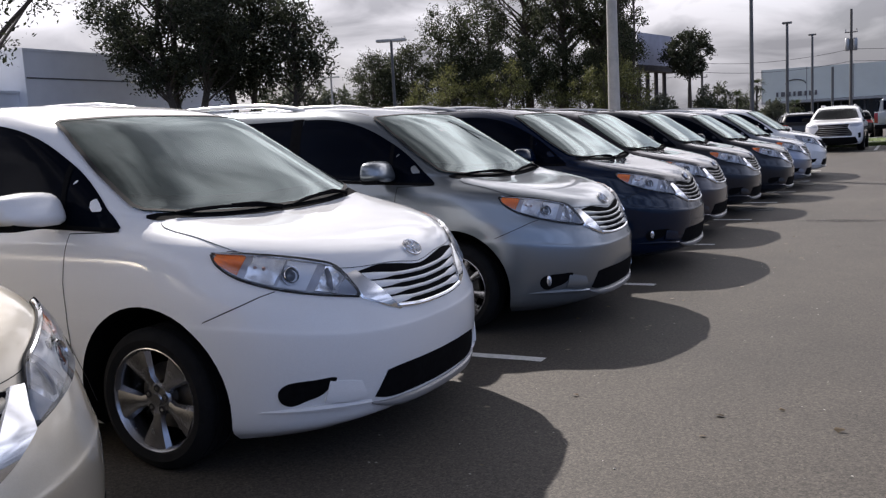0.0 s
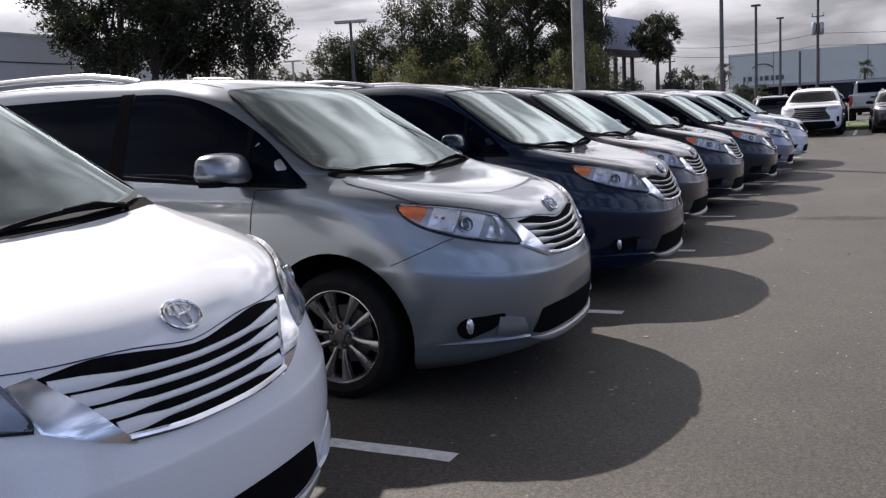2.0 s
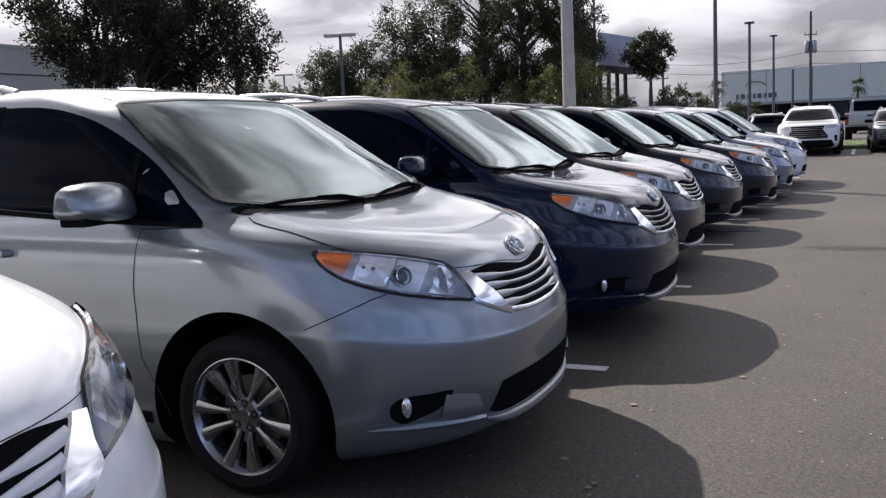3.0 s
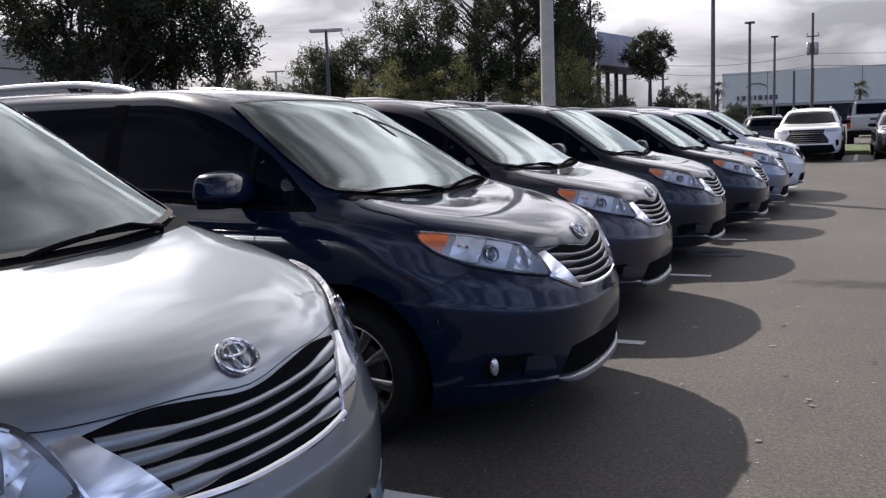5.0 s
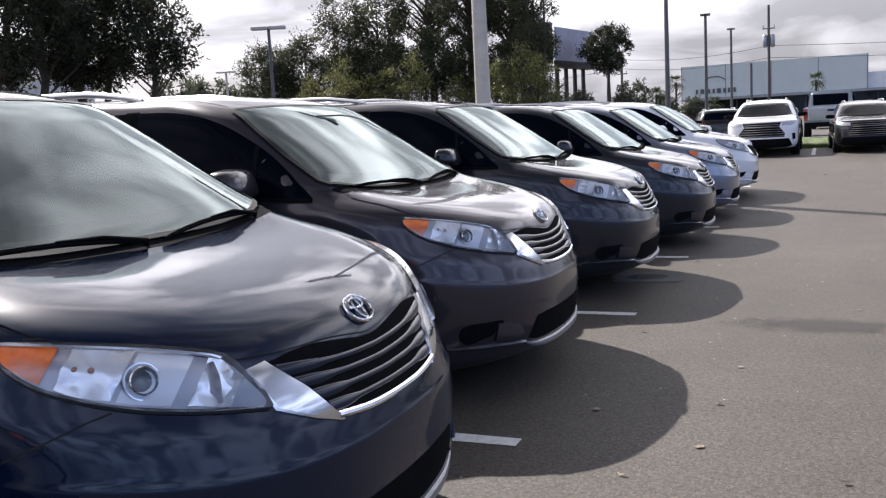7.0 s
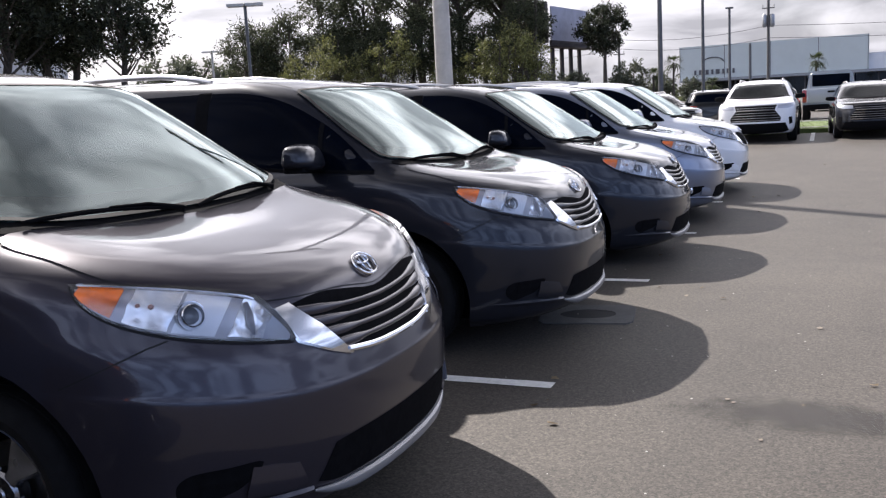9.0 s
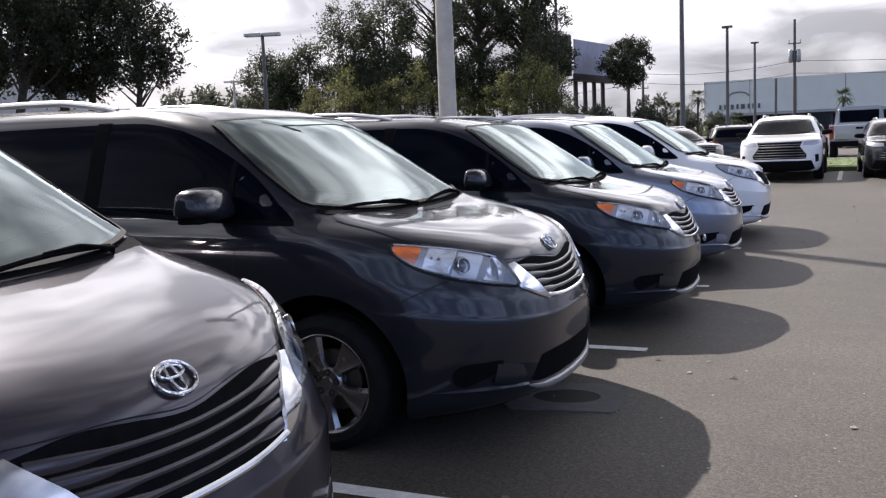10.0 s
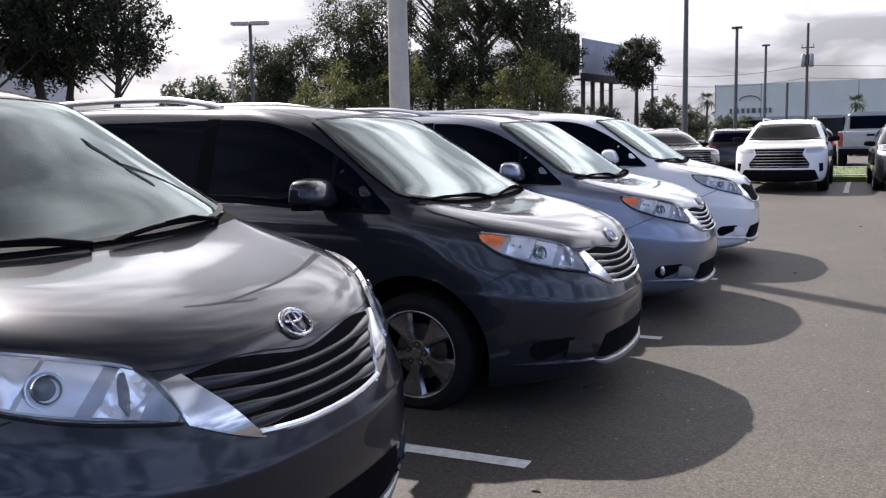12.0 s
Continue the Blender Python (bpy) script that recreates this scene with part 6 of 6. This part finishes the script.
def damp_material(cx, cy, rx, ry):
    """Damp asphalt that fades out unevenly towards the edge of a blot."""
    m = material("damp_asphalt", (0.030, 0.028, 0.026), 0.62, spec=0.5, vary=0.30, scale=60, bump=0.2, bump_scale=160)
    n, l = m.node_tree.nodes, m.node_tree.links
    co, mp = n.new("ShaderNodeTexCoord"), n.new("ShaderNodeMapping")
    mp.inputs["Location"].default_value = (-cx / rx, -cy / ry, 0)
    mp.inputs["Scale"].default_value = (1 / rx, 1 / ry, 0)
    l.new(co.outputs["Object"], mp.inputs["Vector"])
    far, grain = n.new("ShaderNodeVectorMath"), n.new("ShaderNodeTexNoise")
    far.operation = 'LENGTH'
    l.new(mp.outputs["Vector"], far.inputs[0])
    grain.inputs["Scale"].default_value, grain.inputs["Detail"].default_value = 7.0, 8.0
    l.new(co.outputs["Object"], grain.inputs["Vector"])
    add = n.new("ShaderNodeMath")
    l.new(far.outputs["Value"], add.inputs[0])
    l.new(grain.outputs["Fac"], add.inputs[1])
    fade = n.new("ShaderNodeMapRange")
    fade.interpolation_type = 'SMOOTHSTEP'
    fade.inputs["From Min"].default_value, fade.inputs["From Max"].default_value = 0.75, 1.40
    fade.inputs["To Min"].default_value, fade.inputs["To Max"].default_value = 0.55, 0.0
    l.new(add.outputs["Value"], fade.inputs["Value"])
    l.new(fade.outputs["Result"], n["Principled BSDF"].inputs["Alpha"])
    return m


DAMP = damp_material(1.28, 8.22, 0.82, 0.30)


def blot(cx, cy, rx, ry, turn, seed, h):
    """An uneven outline round a centre, lying just over the ground."""
    rng, bm = random.Random(seed), bmesh.new()
    ph = [rng.uniform(0, 6.28) for _ in range(5)]
    vs = []
    for k in range(64):
        a = 2 * math.pi * k / 64
        r = 1 + sum(0.10 / (i + 1) * math.sin((i + 2) * a + ph[i]) for i in range(5))
        p = Matrix.Rotation(radians(turn), 3, 'Z') @ Vector((rx * r * math.cos(a), ry * r * math.sin(a), 0))
        vs.append(bm.verts.new((cx + p.x, cy + p.y, h)))
    bm.faces.new(vs)
    return bm


tagged(link_mesh("damp_stain", blot(1.28, 8.22, 0.82, 0.30, -5, 4, 0.002), DAMP, False), "faint damp stain drying on the asphalt", "stain", kind="structure")

LEAF_DRY = leaf_material("dry_leaf_litter", (0.05, 0.035, 0.02), (0.26, 0.20, 0.13))
CHIP = material("pale_gravel_chips", (0.45, 0.43, 0.40), 0.8, vary=0.3, scale=40)


def litter(name, n, size, mat, words, seed, span, chip):
    """Loose bits scattered on the lane in front of the row."""
    rng, verts, faces = random.Random(seed), [], []
    for _ in range(n):
        x, y = rng.uniform(*span[0]), rng.uniform(*span[1])
        s, a = size * rng.uniform(0.4, 1.5), rng.uniform(0, 6.28)
        z = ground_z(y)
        i = len(verts)
        for k in range(5):
            b = a + 2 * math.pi * k / 5
            r = s * rng.uniform(0.5, 1.1)
            verts.append((x + r * math.cos(b), y + r * (0.6 if not chip else 0.9) * math.sin(b), z + 0.003 + (0.0 if chip else rng.uniform(0, 0.5) * s)))
        verts.append((x, y, z + s * (0.7 if chip else 0.5)))
        faces += [(i + k, i + (k + 1) % 5, i + 5) for k in range(5)]
    me = bpy.data.meshes.new(name)
    me.from_pydata(verts, [], faces)
    me.materials.append(mat)
    return tagged(new(name, me), words, "litter", kind="stuff")


litter("gravel_chips", 700, 0.006, CHIP, "scattered pale gravel chips on asphalt", 9, ((-0.3, 4.5), (-3, 24)), True)
litter("leaf_litter", 90, 0.022, LEAF_DRY, "scattered dry leaf fragments on asphalt", 10, ((-0.2, 3.2), (-2, 22)), False)


def fallen_leaf(x, y, turn, size, mat, words):
    """A curled dry leaf."""
    bm, rows = bmesh.new(), []
    for i in range(7):
        u = i / 6
        w = size * 0.42 * math.sin(math.pi * min(1, u * 0.95 + 0.04)) ** 0.8
        rows.append([bm.verts.new(((u - 0.5) * size, s * w, 0.004 + 0.25 * size * (u - 0.45) ** 2 + 0.22 * abs(s) * w + (0.002 if s == 0 else 0))) for s in (-1, 0, 1)])
    for a, b in zip(rows, rows[1:]):
        for k in range(2):
            bm.faces.new((a[k], b[k], b[k + 1], a[k + 1]))
    ob = link_mesh("fallen_leaf", bm, mat)
    ob.matrix_basis = pose(x, y, ground_z(y), 0, 0, turn)
    return tagged(ob, words, "leaf", "leaves on the lane")


DRY = material("dry_brown_leaf", (0.22, 0.18, 0.135), 0.7, vary=0.4, scale=60)
LEAVES = [(0.40, 0.99, 28, 0.039), (0.20, 1.33, 184, 0.068), (0.30, 2.16, 342, 0.069), (1.07, 4.52, 128, 0.059), (0.82, 2.71, 310, 0.036), (1.04, 4.58, 348, 0.041), (0.88, 3.91, 220, 0.061), (0.78, 5.74, 260, 0.073), (0.21, 4.46, 278, 0.072), (0.40, 4.70, 257, 0.046), (0.23, 6.15, 18, 0.070), (0.77, 5.73, 186, 0.054), (0.23, 6.14, 163, 0.071), (0.84, 7.07, 216, 0.071), (0.40, 4.71, 269, 0.042), (1.35, 5.04, 90, 0.044), (0.89, 8.33, 12, 0.042), (1.04, 7.87, 88, 0.040), (0.86, 8.37, 261, 0.049), (0.36, 10.68, 263, 0.062), (1.26, 9.84, 93, 0.075), (1.05, 4.62, 228, 0.067), (0.75, 2.82, 268, 0.071), (0.07, -1.02, 186, 0.067), (0.39, 1.11, 181, 0.049), (1.10, 1.97, 228, 0.041), (0.06, 0.28, 204, 0.064), (0.38, 1.06, 236, 0.061), (0.36, 10.66, 127, 0.055), (0.51, 12.37, 255, 0.055)]
for k, (x, y, turn, size) in enumerate(LEAVES):
    fallen_leaf(x, y, turn, size * 0.55, DRY, "small dry brown leaf lying on asphalt")
